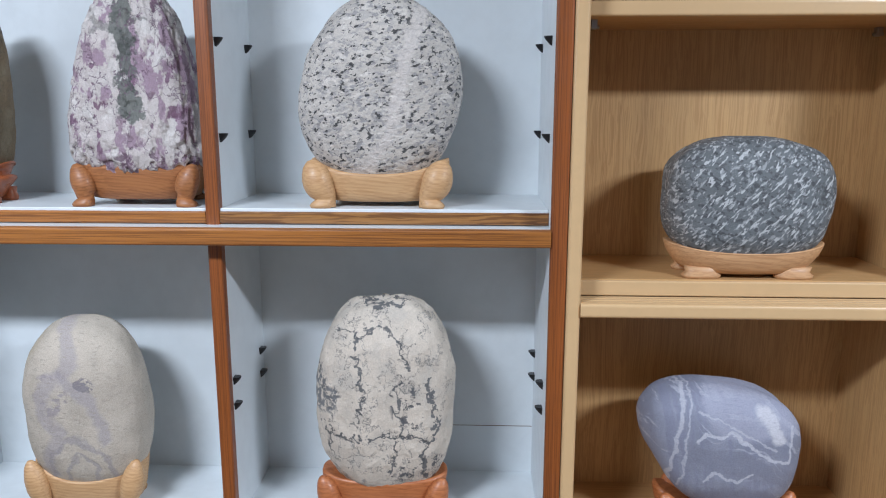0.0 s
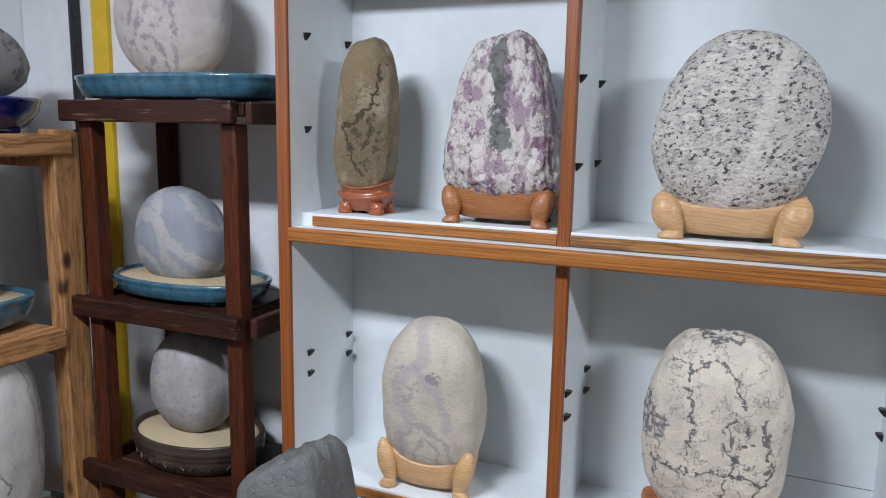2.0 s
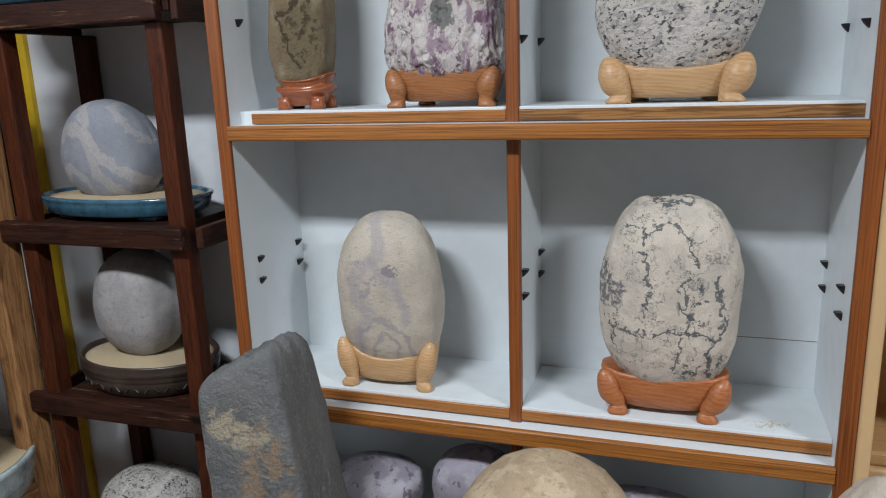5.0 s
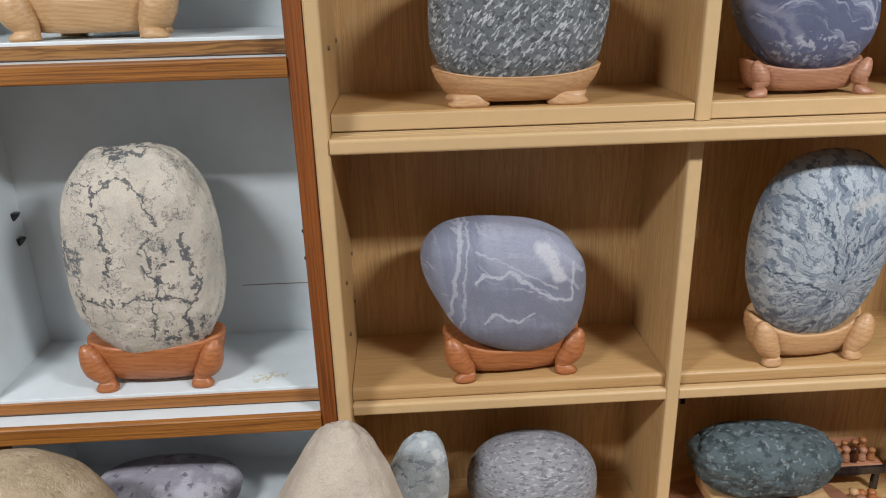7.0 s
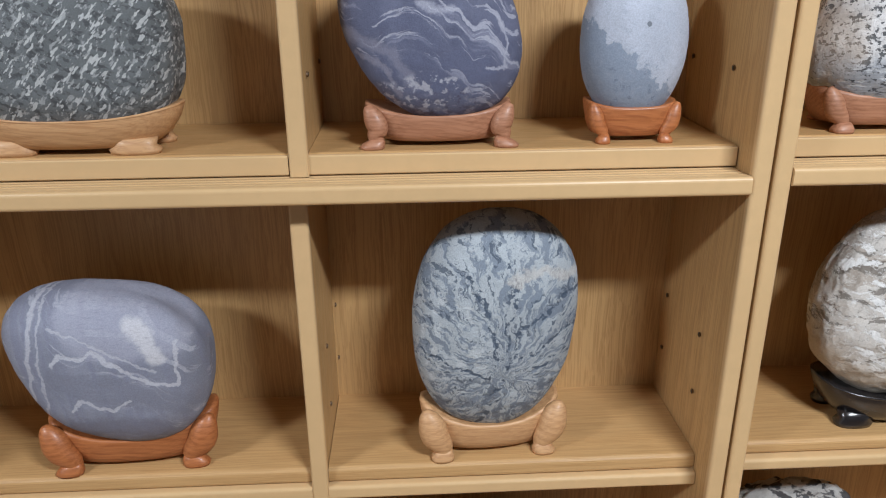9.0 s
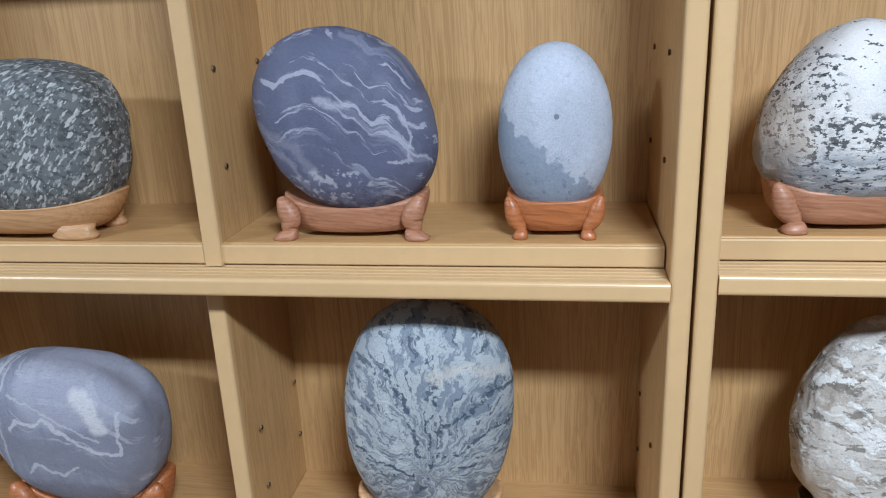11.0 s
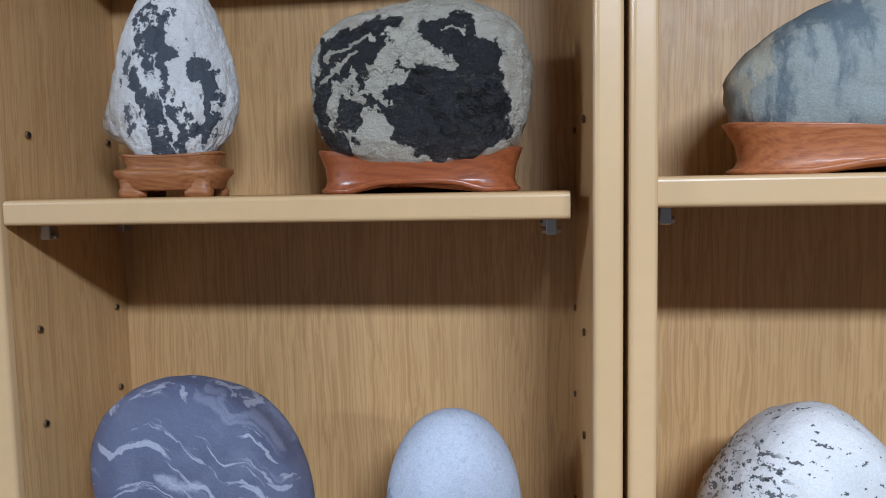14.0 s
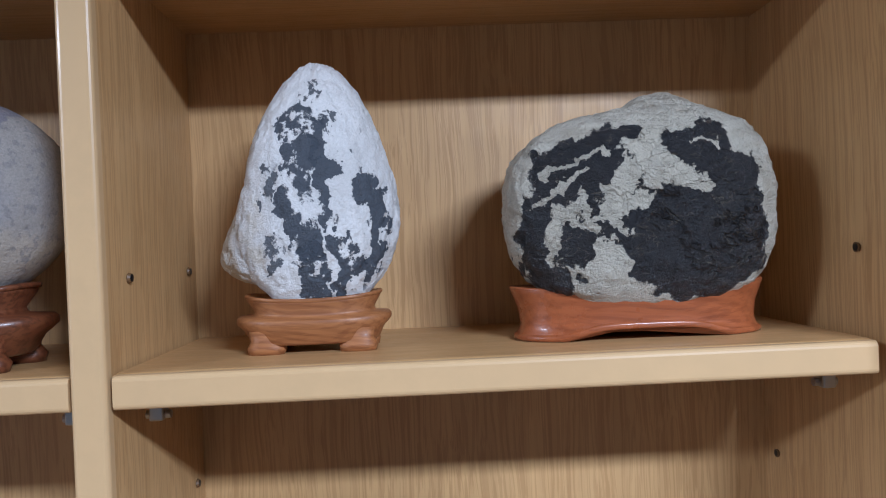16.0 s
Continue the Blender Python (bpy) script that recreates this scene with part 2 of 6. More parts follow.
def part(name, bm, material, parent, label="", smooth=False):
    bm.transform(Matrix.Translation(-origin_of(parent)))
    ob = new(name, mesh_of(name, bm, material, smooth))
    ob.parent = parent
    return tagged(ob, label) if label else ob


def single(name, bm, material, at, label, category, group="", kind="", smooth=True):
    bm.transform(Matrix.Translation(-Vector(at)))
    ob = new(name, mesh_of(name, bm, material, smooth))
    ob.location = at
    return tagged(ob, label, category, group, kind)


def box(x0, x1, y0, y1, z0, z1, bevel=0.0, seg=2):
    bm = bmesh.new()
    bmesh.ops.create_cube(bm, size=1)
    bm.transform(Matrix.LocRotScale(((x0 + x1) / 2, (y0 + y1) / 2, (z0 + z1) / 2), None, (x1 - x0, y1 - y0, z1 - z0)))
    if bevel:
        bmesh.ops.bevel(bm, geom=list(bm.edges), offset=bevel, segments=seg, affect="EDGES", profile=0.5)
    return bm


def round_front(x0, x1, y0, y1, z0, z1, r=0.006, axis="x"):
    """A board with its front edges rounded over."""
    bm = bmesh.new()
    bmesh.ops.create_cube(bm, size=1)
    bm.transform(Matrix.LocRotScale(((x0 + x1) / 2, (y0 + y1) / 2, (z0 + z1) / 2), None, (x1 - x0, y1 - y0, z1 - z0)))
    k = 0 if axis == "x" else 2
    front = [e for e in bm.edges if all(abs(v.co.y - y0) < 1e-6 for v in e.verts) and abs(e.verts[0].co[k] - e.verts[1].co[k]) > 1e-4]
    bmesh.ops.bevel(bm, geom=front, offset=r, segments=4, affect="EDGES", profile=0.5)
    return bm


def loft(rings, close=True):
    """A skin over rings of equal length; the ends are capped."""
    bm = bmesh.new()
    rows = [[bm.verts.new(p) for p in ring] for ring in rings]
    n = len(rows[0])
    for a, b in zip(rows, rows[1:]):
        for i in range(n):
            bm.faces.new((a[i], a[(i + 1) % n], b[(i + 1) % n], b[i]))
    if close:
        bm.faces.new(list(reversed(rows[0])))
        bm.faces.new(rows[-1])
    return bm


def oval(cx, cy, z, rx, ry, p=2.0, n=40, lift=None):
    pts = []
    for i in range(n):
        a = 2 * math.pi * i / n
        c, s = math.cos(a), math.sin(a)
        k = (abs(c) ** p + abs(s) ** p) ** (-1 / p)
        pts.append((cx + rx * k * c, cy + ry * k * s, z + (lift(c * k, s * k) if lift else 0)))
    return pts


def tube(points, radii, n=14, squash=1.0):
    rings = []
    for i, (p, r) in enumerate(zip(points, radii)):
        p = Vector(p)
        d = (Vector(points[min(i + 1, len(points) - 1)]) - Vector(points[max(i - 1, 0)])).normalized()
        side = d.cross(Vector((0, 1, 0))).normalized()
        up = side.cross(d).normalized()
        rings.append([p + side * r * math.cos(2 * math.pi * k / n) + up * r * squash * math.sin(2 * math.pi * k / n) for k in range(n)])
    return loft(rings)


def smooth_path(points, radii, steps=5):
    """Catmull-Rom points and radii between the given ones."""
    P = [Vector((*p, r)) for p, r in zip(points, radii)]
    out = []
    for i in range(len(P) - 1):
        a, b, c, d = P[max(i - 1, 0)], P[i], P[i + 1], P[min(i + 2, len(P) - 1)]
        for s in range(steps):
            t = s / steps
            out.append(0.5 * ((2 * b) + (c - a) * t + (2 * a - 5 * b + 4 * c - d) * t * t + (3 * b - a - 3 * c + d) * t ** 3))
    out.append(P[-1])
    return [q[:3] for q in out], [max(q[3], 0.0008) for q in out]


def pebble(w, d, h, p=2.2, taper=0.0, lean=0.0, tilt=0.0, lumps=0.03, lump_scale=1.6, rough=0.006, rough_scale=7.0, bumps=(), seed=0, flat=0.0, level=5, slant=0.0, ridges=0.0):
    """A water-worn stone: a warped super-ellipsoid with knobs and hollows, centred on the origin."""
    bm = bmesh.new()
    bmesh.ops.create_icosphere(bm, subdivisions=level, radius=1)
    off = Vector((seed * 7.3, seed * 3.1, seed * 5.7))
    knobs = [(Vector(b[:3]).normalized(), b[3], b[4]) for b in bumps]
    for v in bm.verts:
        u = v.co.normalized()
        r = (abs(u.x) ** p + abs(u.y) ** p + abs(u.z) ** p) ** (-1 / p)
        r *= 1 + lumps * noise.noise(u * lump_scale + off) + lumps * 0.5 * noise.noise(u * lump_scale * 2.3 + off)
        r *= 1 + rough * noise.fractal(u * rough_scale + off, 0.8, 2.1, 4)
        if ridges:
            n1 = abs(noise.noise(Vector((u.x * 7, u.y * 7, u.z * 3.0)) + off))
            n2 = abs(noise.noise(u * 13 + off))
            r *= 1 - ridges * max(0.0, 1 - n1 * 7) - 0.5 * ridges * max(0.0, 1 - n2 * 6)
        for way, amount, sharp in knobs:
            r *= 1 + amount * math.exp(-sharp * (1 - u.dot(way)))
        q = u * r
        k = 1 + taper * q.z
        if flat and q.z < -flat:
            q.z = -flat + (q.z + flat) * 0.25
        v.co = Vector((q.x * k * w / 2 + lean * q.z, q.y * (1 + 0.5 * taper * q.z) * d / 2, q.z * h / 2))
    if slant:
        for v in bm.verts:
            if v.co.z > 0:
                v.co.z += slant * v.co.x * (v.co.z / (h / 2)) ** 2
    if tilt:
        bm.transform(Matrix.Rotation(radians(tilt), 4, "Y"))
    return bm


def stone(name, bm, material, at, label, group="display stones"):
    me = mesh_of(name, bm, material, True)
    ob = new(name, me)
    ob.location = at
    return tagged(ob, label, "stone", group)


# ---- materials ----
WHITE_BOARD = paint("white_melamine", (0.70, 0.745, 0.765), 0.4, 0.05, 0.03)
def stained_board(name, colour, spot, size):
    """White melamine with one yellowed, scuffed spot."""
    g = Graph(name, 0.4)
    a = g.noise(30, 5, 0.6).outputs[0]
    c = g.mix(g.step(a, 0.35, 0.7), colour, shade(colour, 0.95))
    d = g.vec("LENGTH", g.vec("DIVIDE", g.vec("SUBTRACT", g.warped(0.03, 40), spot), size), (0, 0, 0))
    n = g.step(g.noise(110, 6, 0.7).outputs[0], 0.48, 0.6)
    c = g.mix(g.math("MULTIPLY", g.math("MULTIPLY", g.step(d, 1.2, 0.4), n), 0.8), c, (0.50, 0.40, 0.20))
    return g.done(c, g.noise(420, 2).outputs[0], 0.03, 0.0005)


STAINED = stained_board("stained_melamine", (0.70, 0.745, 0.765), (0.362, -0.035, 0.769), (0.035, 0.018, 0.02))
WALL_PAINT = paint("wall_paint", (0.74, 0.76, 0.79), 0.8, 0.06, 0.2)
CEILING_PAINT = paint("ceiling_paper", (0.62, 0.61, 0.60), 0.85, 0.05, 0.2)
PANEL_PAINT = paint("panel_board", (0.68, 0.69, 0.72), 0.7, 0.08, 0.1)
YELLOW = paint("yellow_strip", (0.75, 0.48, 0.02), 0.5, 0.15, 0.1)
BLACK_PLASTIC = paint("black_plastic", (0.012, 0.012, 0.014), 0.3, 0.2, 0.02)
STEEL = Graph("clip_steel", 0.3, 1.0).done((0.42, 0.42, 0.43))
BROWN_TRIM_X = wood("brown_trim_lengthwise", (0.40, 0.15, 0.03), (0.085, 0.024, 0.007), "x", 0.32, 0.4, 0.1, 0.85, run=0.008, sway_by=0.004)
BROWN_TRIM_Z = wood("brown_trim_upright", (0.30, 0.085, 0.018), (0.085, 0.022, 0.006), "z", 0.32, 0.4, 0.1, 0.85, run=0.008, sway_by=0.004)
KNOTTY_TRIM = wood("figured_trim", (0.34, 0.16, 0.05), (0.10, 0.035, 0.012), "x", 0.8, 0.35, 0.2, 1.1, run=0.02, sway_by=0.03)
OAK_Z = wood("oak_laminate_upright", (0.60, 0.37, 0.165), (0.30, 0.148, 0.05), "z", 0.46, 0.45, 0.05, 0.55, run=0.012, sway_by=0.024)
OAK_X = wood("oak_laminate_lengthwise", (0.58, 0.35, 0.155), (0.35, 0.175, 0.06), "x", 0.33, 0.42, 0.05, 0.55, run=0.012, sway_by=0.012)
TAN_EDGE = paint("tan_edge_band", (0.62, 0.415, 0.215), 0.36, 0.05, 0.03, 0.2, 60)
TAN_GROOVE = paint("tan_track", (0.16, 0.085, 0.035), 0.5, 0.1, 0.05)
DARK_WOOD_X = wood("dark_stain_lengthwise", (0.042, 0.013, 0.007), (0.009, 0.004, 0.003), "x", 0.7, 0.55, 0.05, knots=True, gloss=0.2, scuffs=0.5)
DARK_WOOD_Y = wood("dark_stain_depthwise", (0.055, 0.019, 0.010), (0.014, 0.006, 0.004), "y", 0.7, 0.55, 0.05, gloss=0.2)
DARK_WOOD_Z = wood("red_brown_stain_upright", (0.085, 0.020, 0.007), (0.018, 0.006, 0.003), "z", 0.7, 0.5, 0.05, gloss=0.2, scuffs=0.15)
PINE_Y = wood("weathered_pine_lengthwise", (0.40, 0.195, 0.075), (0.13, 0.05, 0.016), "y", 1.0, 0.6, 0, 1.0, True)
PINE_Z = wood("weathered_pine_upright", (0.40, 0.195, 0.075), (0.13, 0.05, 0.016), "z", 1.0, 0.6, 0, 1.0, True)
STAND_RED = wood("red_lacquered_wood", (0.36, 0.10, 0.034), (0.17, 0.04, 0.013), "x", 0.6, 0.3, 0.3, 1.0, False, 40)
STAND_BROWN = wood("brown_carved_wood", (0.40, 0.16, 0.055), (0.16, 0.045, 0.013), "x", 0.6, 0.5, 0.05, contrast=0.95, rings=81)
STAND_LIGHT = wood("honey_carved_wood", (0.62, 0.38, 0.19), (0.36, 0.17, 0.06), "x", 0.6, 0.5, 0.05, contrast=0.8, rings=68)
STAND_PALE = wood("pale_carved_wood", (0.62, 0.36, 0.18), (0.36, 0.16, 0.065), "x", 0.45, 0.5, 0.05, contrast=0.8, rings=47)
STAND_ORANGE = wood("orange_carved_wood", (0.46, 0.16, 0.055), (0.21, 0.05, 0.014), "x", 0.5, 0.45, 0.08, contrast=0.8, rings=53)
STAND_ROSE = wood("rosy_carved_wood", (0.45, 0.21, 0.12), (0.22, 0.08, 0.038), "x", 0.5, 0.5, 0.05, contrast=0.8, rings=74)
STAND_DARK = wood("dark_red_carved_wood", (0.20, 0.065, 0.028), (0.07, 0.02, 0.01), "x", 0.6, 0.35, 0.2, 1.0)
STAND_BLACK = paint("black_lacquer", (0.015, 0.013, 0.014), 0.25, 0.2, 0.03, 0.5)
TEAL_GLAZE = glaze("teal_glaze", (0.048, 0.14, 0.205))
COBALT_GLAZE = glaze("cobalt_glaze", (0.006, 0.010, 0.11), 0.08)
POT_BROWN = paint("brown_stoneware", (0.055, 0.038, 0.03), 0.35, 0.3, 0.4, 0.3, 90)
PALE_GLAZE = glaze("pale_celadon_glaze", (0.42, 0.50, 0.50), 0.2)
SAND = sand("pale_sand", (0.56, 0.44, 0.28))
# dark grey for the out-of-view walls, so less light bounces into the shelves
UNSEEN_WALL = paint("unseen_wall_grey", (0.20, 0.195, 0.19), 0.85, 0.1, 0.2)
# floor is out of view too; kept dark to bounce less light
FLOOR_MAT = wood("floor_laminate", (0.20, 0.12, 0.06), (0.11, 0.06, 0.03), "x", 1.5, 0.4, 0.1)


# ---- room ----
WALL_Y, LEFT_X, RIGHT_X, BACK_Y, CEIL = 1.13, -1.62, 2.9, -1.9, 2.2
def flat_structure(name, bm, mat, at, label, category):
    return single(name, bm, mat, at, label, category, "", "structure", False)


flat_structure("floor", box(LEFT_X - 0.1, RIGHT_X + 0.1, BACK_Y - 0.1, WALL_Y + 0.1, -0.1, 0), FLOOR_MAT, (0, 0, 0), "brown wood laminate floor of the room", "floor")
flat_structure("ceiling", box(LEFT_X - 0.1, RIGHT_X + 0.1, BACK_Y - 0.1, WALL_Y + 0.1, CEIL, CEIL + 0.1), CEILING_PAINT, (0, 0, CEIL), "plain white papered ceiling", "ceiling")
flat_structure("wall_north", box(LEFT_X, RIGHT_X, WALL_Y, WALL_Y + 0.1, 0, CEIL), WALL_PAINT, (0, WALL_Y, 0), "plain white wall behind the shelves", "wall")
flat_structure("wall_west", box(LEFT_X - 0.1, LEFT_X, BACK_Y, WALL_Y, 0, CEIL), WALL_PAINT, (LEFT_X, 0, 0), "plain white wall beside the pine rack", "wall")
# east and south walls are added out of view; their grey deepens the shadows
flat_structure("wall_east", box(RIGHT_X, RIGHT_X + 0.1, BACK_Y, WALL_Y, 0, CEIL), UNSEEN_WALL, (RIGHT_X, 0, 0), "unseen end wall, greyed to cut bounce light", "wall")
flat_structure("wall_south", box(LEFT_X, RIGHT_X, BACK_Y - 0.1, BACK_Y, 0, CEIL), UNSEEN_WALL, (0, BACK_Y, 0), "unseen wall facing the shelves, greyed to cut bounce light", "wall")
flat_structure("trim", box(-1.425, -1.38, WALL_Y - 0.012, WALL_Y, 0, CEIL, 0.002), YELLOW, (-1.42, WALL_Y, 0), "narrow yellow strip running up the white wall", "trim")
for x, y, _ in LAMPS:
    fixture = thing("ceiling_light", (x, y, CEIL), "flat white ceiling light with a slim housing", "ceiling light", "ceiling lights")
    part("housing", box(x - 0.28, x + 0.28, y - 0.11, y + 0.11, CEIL - 0.06, CEIL, 0.006), CEILING_PAINT, fixture)
board = thing("leaning_board", (-1.54, 1.11, 1.0), "pale grey board with a black edge beside the yellow strip", "board")
part("sheet", box(-1.618, -1.474, 1.106, 1.126, 1.0, 1.95), PANEL_PAINT, board)
part("edge_strip", box(-1.4735, -1.466, 1.104, 1.127, 1.0, 1.95), BLACK_PLASTIC, board, "black edge strip")


# ---- bookcases ----
BACK = 1.105
COUNTER = 0.46


def base_unit(case, x0, x1, mat, edge, top):
    part("base_cabinet", box(x0 + 0.004, x1 - 0.004, 0.64, 1.12, 0.06, COUNTER - 0.025), mat, case)
    part("plinth", box(x0 + 0.01, x1 - 0.01, 0.68, 1.10, 0.0, 0.06), edge, case)
    part("counter", round_front(x0 + 0.001, x1 - 0.001, 0.62, 1.12, COUNTER - 0.025, COUNTER), top, case)
    mid = (x0 + x1) / 2
    for a, b in ((x0 + 0.008, mid - 0.002), (mid + 0.002, x1 - 0.008)):
        part("door", box(a, b, 0.622, 0.64, 0.07, COUNTER - 0.03, 0.002), edge, case)


def peg(case, x, y, z, side):
    """A small black wedge-shaped shelf peg: a flat seat tapering to the upright below it."""
    rings = []
    for drop, out, half in ((0.0, 0.0100, 0.0062), (0.0015, 0.0100, 0.0062), (0.005, 0.0078, 0.0054), (0.009, 0.0042, 0.0042), (0.0115, 0.0014, 0.003)):
        ring = []
        for i in range(9):
            a = math.pi * (i / 8 - 0.5)
            ring.append((x + side * out * math.cos(a) ** 0.6, y + half * math.sin(a), z + 0.004 - drop))
        rings.append(ring)
    part("shelf_peg", loft(rings), BLACK_PLASTIC, case, "small black plastic peg")


def white_case():
    case = thing("white_bookcase", (-0.34, 1.0, 0), "white bookcase with red-brown wooden edging, stones on its shelves", "bookcase")
    TOP = 1.66
    part("back_panel", box(-0.797, 0.116, BACK, 1.12, COUNTER, TOP), WHITE_BOARD, case)
    for a, b in ((-0.799, -0.777), (0.098, 0.1185)):
        part("side_panel", box(a, b, 0.911, BACK, COUNTER, TOP), WHITE_BOARD, case)
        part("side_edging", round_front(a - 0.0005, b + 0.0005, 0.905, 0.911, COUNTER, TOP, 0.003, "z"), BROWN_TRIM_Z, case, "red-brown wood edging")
    part("top_board", box(-0.777, 0.098, 0.911, BACK, 1.64, TOP), WHITE_BOARD, case)
    part("top_edging", round_front(-0.777, 0.098, 0.905, 0.911, 1.638, TOP, 0.003), BROWN_TRIM_X, case)
    part("floor_board", box(-0.777, 0.098, 0.905, BACK, 0.50, 0.54), WHITE_BOARD, case)
    # shelves with a sliding-door track in front: low rail, white groove, upper rail
    for z0, rail, groove, lip0, lip1, top in ((1.176, 1.195, 1.1985, 1.2005, 1.2155, 1.2195), (0.721, 0.742, 0.7445, 0.748, 0.7645, 0.769)):
        part("shelf", box(-0.777, 0.098, 0.9425, BACK, z0, top - 0.0005), WHITE_BOARD, case)
        part("track", box(-0.777, 0.098, 0.911, 0.9425, z0 + 0.003, groove), WHITE_BOARD, case, "white sliding-door track")
        part("front_rail", round_front(-0.777, 0.098, 0.902, 0.911, z0, rail + 0.0035, 0.003), BROWN_TRIM_X, case, "red-brown wood front rail")
        for a, b, m in ((-0.7765, -0.3465, BROWN_TRIM_X), (-0.3275, 0.0975, KNOTTY_TRIM if top > 1 else BROWN_TRIM_X)):
            if top > 1 and a < -0.5:
                a = -0.752
            part("upper_rail", round_front(a, b, 0.934, 0.9425, lip0 - 0.001, lip1, 0.002), m, case, "thin wooden lip")
            part("shelf_lining", box(a, b, 0.9365, BACK - 0.001, lip1 - 0.004, top, 0.0008), STAINED if top < 1 and a > -0.4 else WHITE_BOARD, case)
    for z0, z1 in ((0.54, 0.721), (0.7445, 1.176), (1.1985, 1.64)):
        part("divider", box(-0.345, -0.329, 0.947, BACK, z0, z1), WHITE_BOARD, case)
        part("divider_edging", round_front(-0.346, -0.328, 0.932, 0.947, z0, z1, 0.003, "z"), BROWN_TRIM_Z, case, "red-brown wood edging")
    for x, side in ((-0.777, 1), (-0.329, 1), (0.098, -1)):
        for y in (0.958, 1.085):
            for z in (0.977, 0.940, 1.432, 1.311):
                if x < -0.7 and z > 1.2:
                    z = 1.502 if z > 1.4 else 1.355
                peg(case, x, y, z, side)
    part("back_joint", box(-0.03, 0.0975, BACK - 0.0006, BACK + 0.001, 0.8475, 0.8483), TAN_GROOVE, case, "hairline crack in the back panel")
    # unseen counter top is brown, not white, to bounce less light upward
    base_unit(case, -0.80, 0.119, WHITE_BOARD, BROWN_TRIM_X, BROWN_TRIM_X)
    return case


def oak_shelf(case, x0, x1, y0, z0, z1, loose=False):
    part("shelf", round_front(x0, x1, y0, BACK, z0, z1, 0.0045), OAK_X, case)
    part("shelf_edge", round_front(x0, x1, y0 - 0.004, y0 + 0.003, z0 + 0.0005, z1 - 0.0005, 0.003), TAN_EDGE, case, "smooth tan edge band")
    if loose:
        for x in (x0 + 0.012, x1 - 0.012):
            for y in (y0 + 0.03, BACK - 0.025):
                bm = box(x - 0.004, x + 0.004, y - 0.006, y + 0.006, z0 - 0.012, z0, 0.001)
                clip = part("shelf_clip", bm, STEEL, case, "small metal shelf clip")
                pin = bmesh.new()
                bmesh.ops.create_cone(pin, cap_ends=True, segments=10, radius1=0.0025, radius2=0.0025, depth=0.014)
                pin.transform(Matrix.Translation((x, y, z0 - 0.009)) @ Matrix.Rotation(radians(90), 4, "Y"))
                part("pin", pin, STEEL, clip)


def peg_hole(case, x, y, z, side):
    bm = bmesh.new()
    bmesh.ops.create_cone(bm, cap_ends=True, segments=12, radius1=0.0032, radius2=0.0026, depth=0.0016)
    bm.transform(Matrix.Translation((x + side * 0.0006, y, z)) @ Matrix.Rotation(radians(90), 4, "Y"))
    part("hole_bush", bm, TAN_GROOVE, case)
    core = bmesh.new()
    bmesh.ops.create_cone(core, cap_ends=True, segments=10, radius1=0.0022, radius2=0.0022, depth=0.0012)
    core.transform(Matrix.Translation((x + side * 0.0012, y, z)) @ Matrix.Rotation(radians(90), 4, "Y"))
    part("hole", core, BLACK_PLASTIC, case)


def oak_case(x0, x1, dz, upper_mull, lower_mull, top_mull, label):
    """An oak-laminate bookcase: sliding-door track at breast height, fixed and loose shelves behind it."""
    case = thing("oak_bookcase", ((x0 + x1) / 2, 1.0, 0), label, "bookcase", "oak bookcases")
    a, b, TOP = x0 + 0.018, x1 - 0.019, 1.725
    part("back_panel", box(x0 + 0.003, x1 - 0.003, BACK, 1.12, COUNTER, TOP), OAK_Z, case)
    for p, q in ((x0, a), (b, x1)):
        part("side_panel", box(p + 0.0008, q - 0.0008, 0.911, BACK, COUNTER, TOP), OAK_Z, case)
        part("side_edge", round_front(p, q, 0.903, 0.911, COUNTER, TOP, 0.004, "z"), TAN_EDGE, case, "smooth tan edge band")
    oak_shelf(case, a, b, 0.935, 1.705, TOP)
    part("floor_board", box(a, b, 0.905, BACK, COUNTER, COUNTER + 0.015), OAK_X, case)
    # sliding-door ledge
    z = 1.087 + dz
    part("front_rail", round_front(a, b, 0.901, 0.912, z, z + 0.0185, 0.004), TAN_EDGE, case, "rounded tan front rail")
    # dark floor colour paints the shade between the ribs
    part("track", box(a, b, 0.912, 0.948, z + 0.002, z + 0.0135), TAN_GROOVE, case, "sliding-door track with groove shade painted in")
    for k in range(4):
        part("track_rib", box(a, b, 0.9135 + 0.009 * k, 0.9190 + 0.009 * k, z + 0.0135, z + 0.0182, 0.0006, 1), TAN_EDGE, case)
    part("track_bed", box(a, b, 0.947, BACK, z, z + 0.0185), OAK_X, case)
    for u0, u1 in upper_mull:
        part("upper_shelf", round_front(u0, u1, 0.944, BACK - 0.001, z + 0.0187, z + 0.041, 0.004), OAK_X, case)
        part("upper_shelf_edge", round_front(u0, u1, 0.9405, 0.9445, z + 0.0195, z + 0.0395, 0.0018), TAN_EDGE, case)
    for (m, n), z0, z1 in ((lower_mull, COUNTER + 0.015, z), (top_mull, z + 0.0187, 1.705)):
        part("divider", box(m + 0.0008, n - 0.0008, 0.945, BACK, z0, z1), OAK_Z, case)
        part("divider_edge", round_front(m, n, 0.937, 0.945, z0, z1, 0.003, "z"), TAN_EDGE, case, "smooth tan edge band")
    return case, a, b


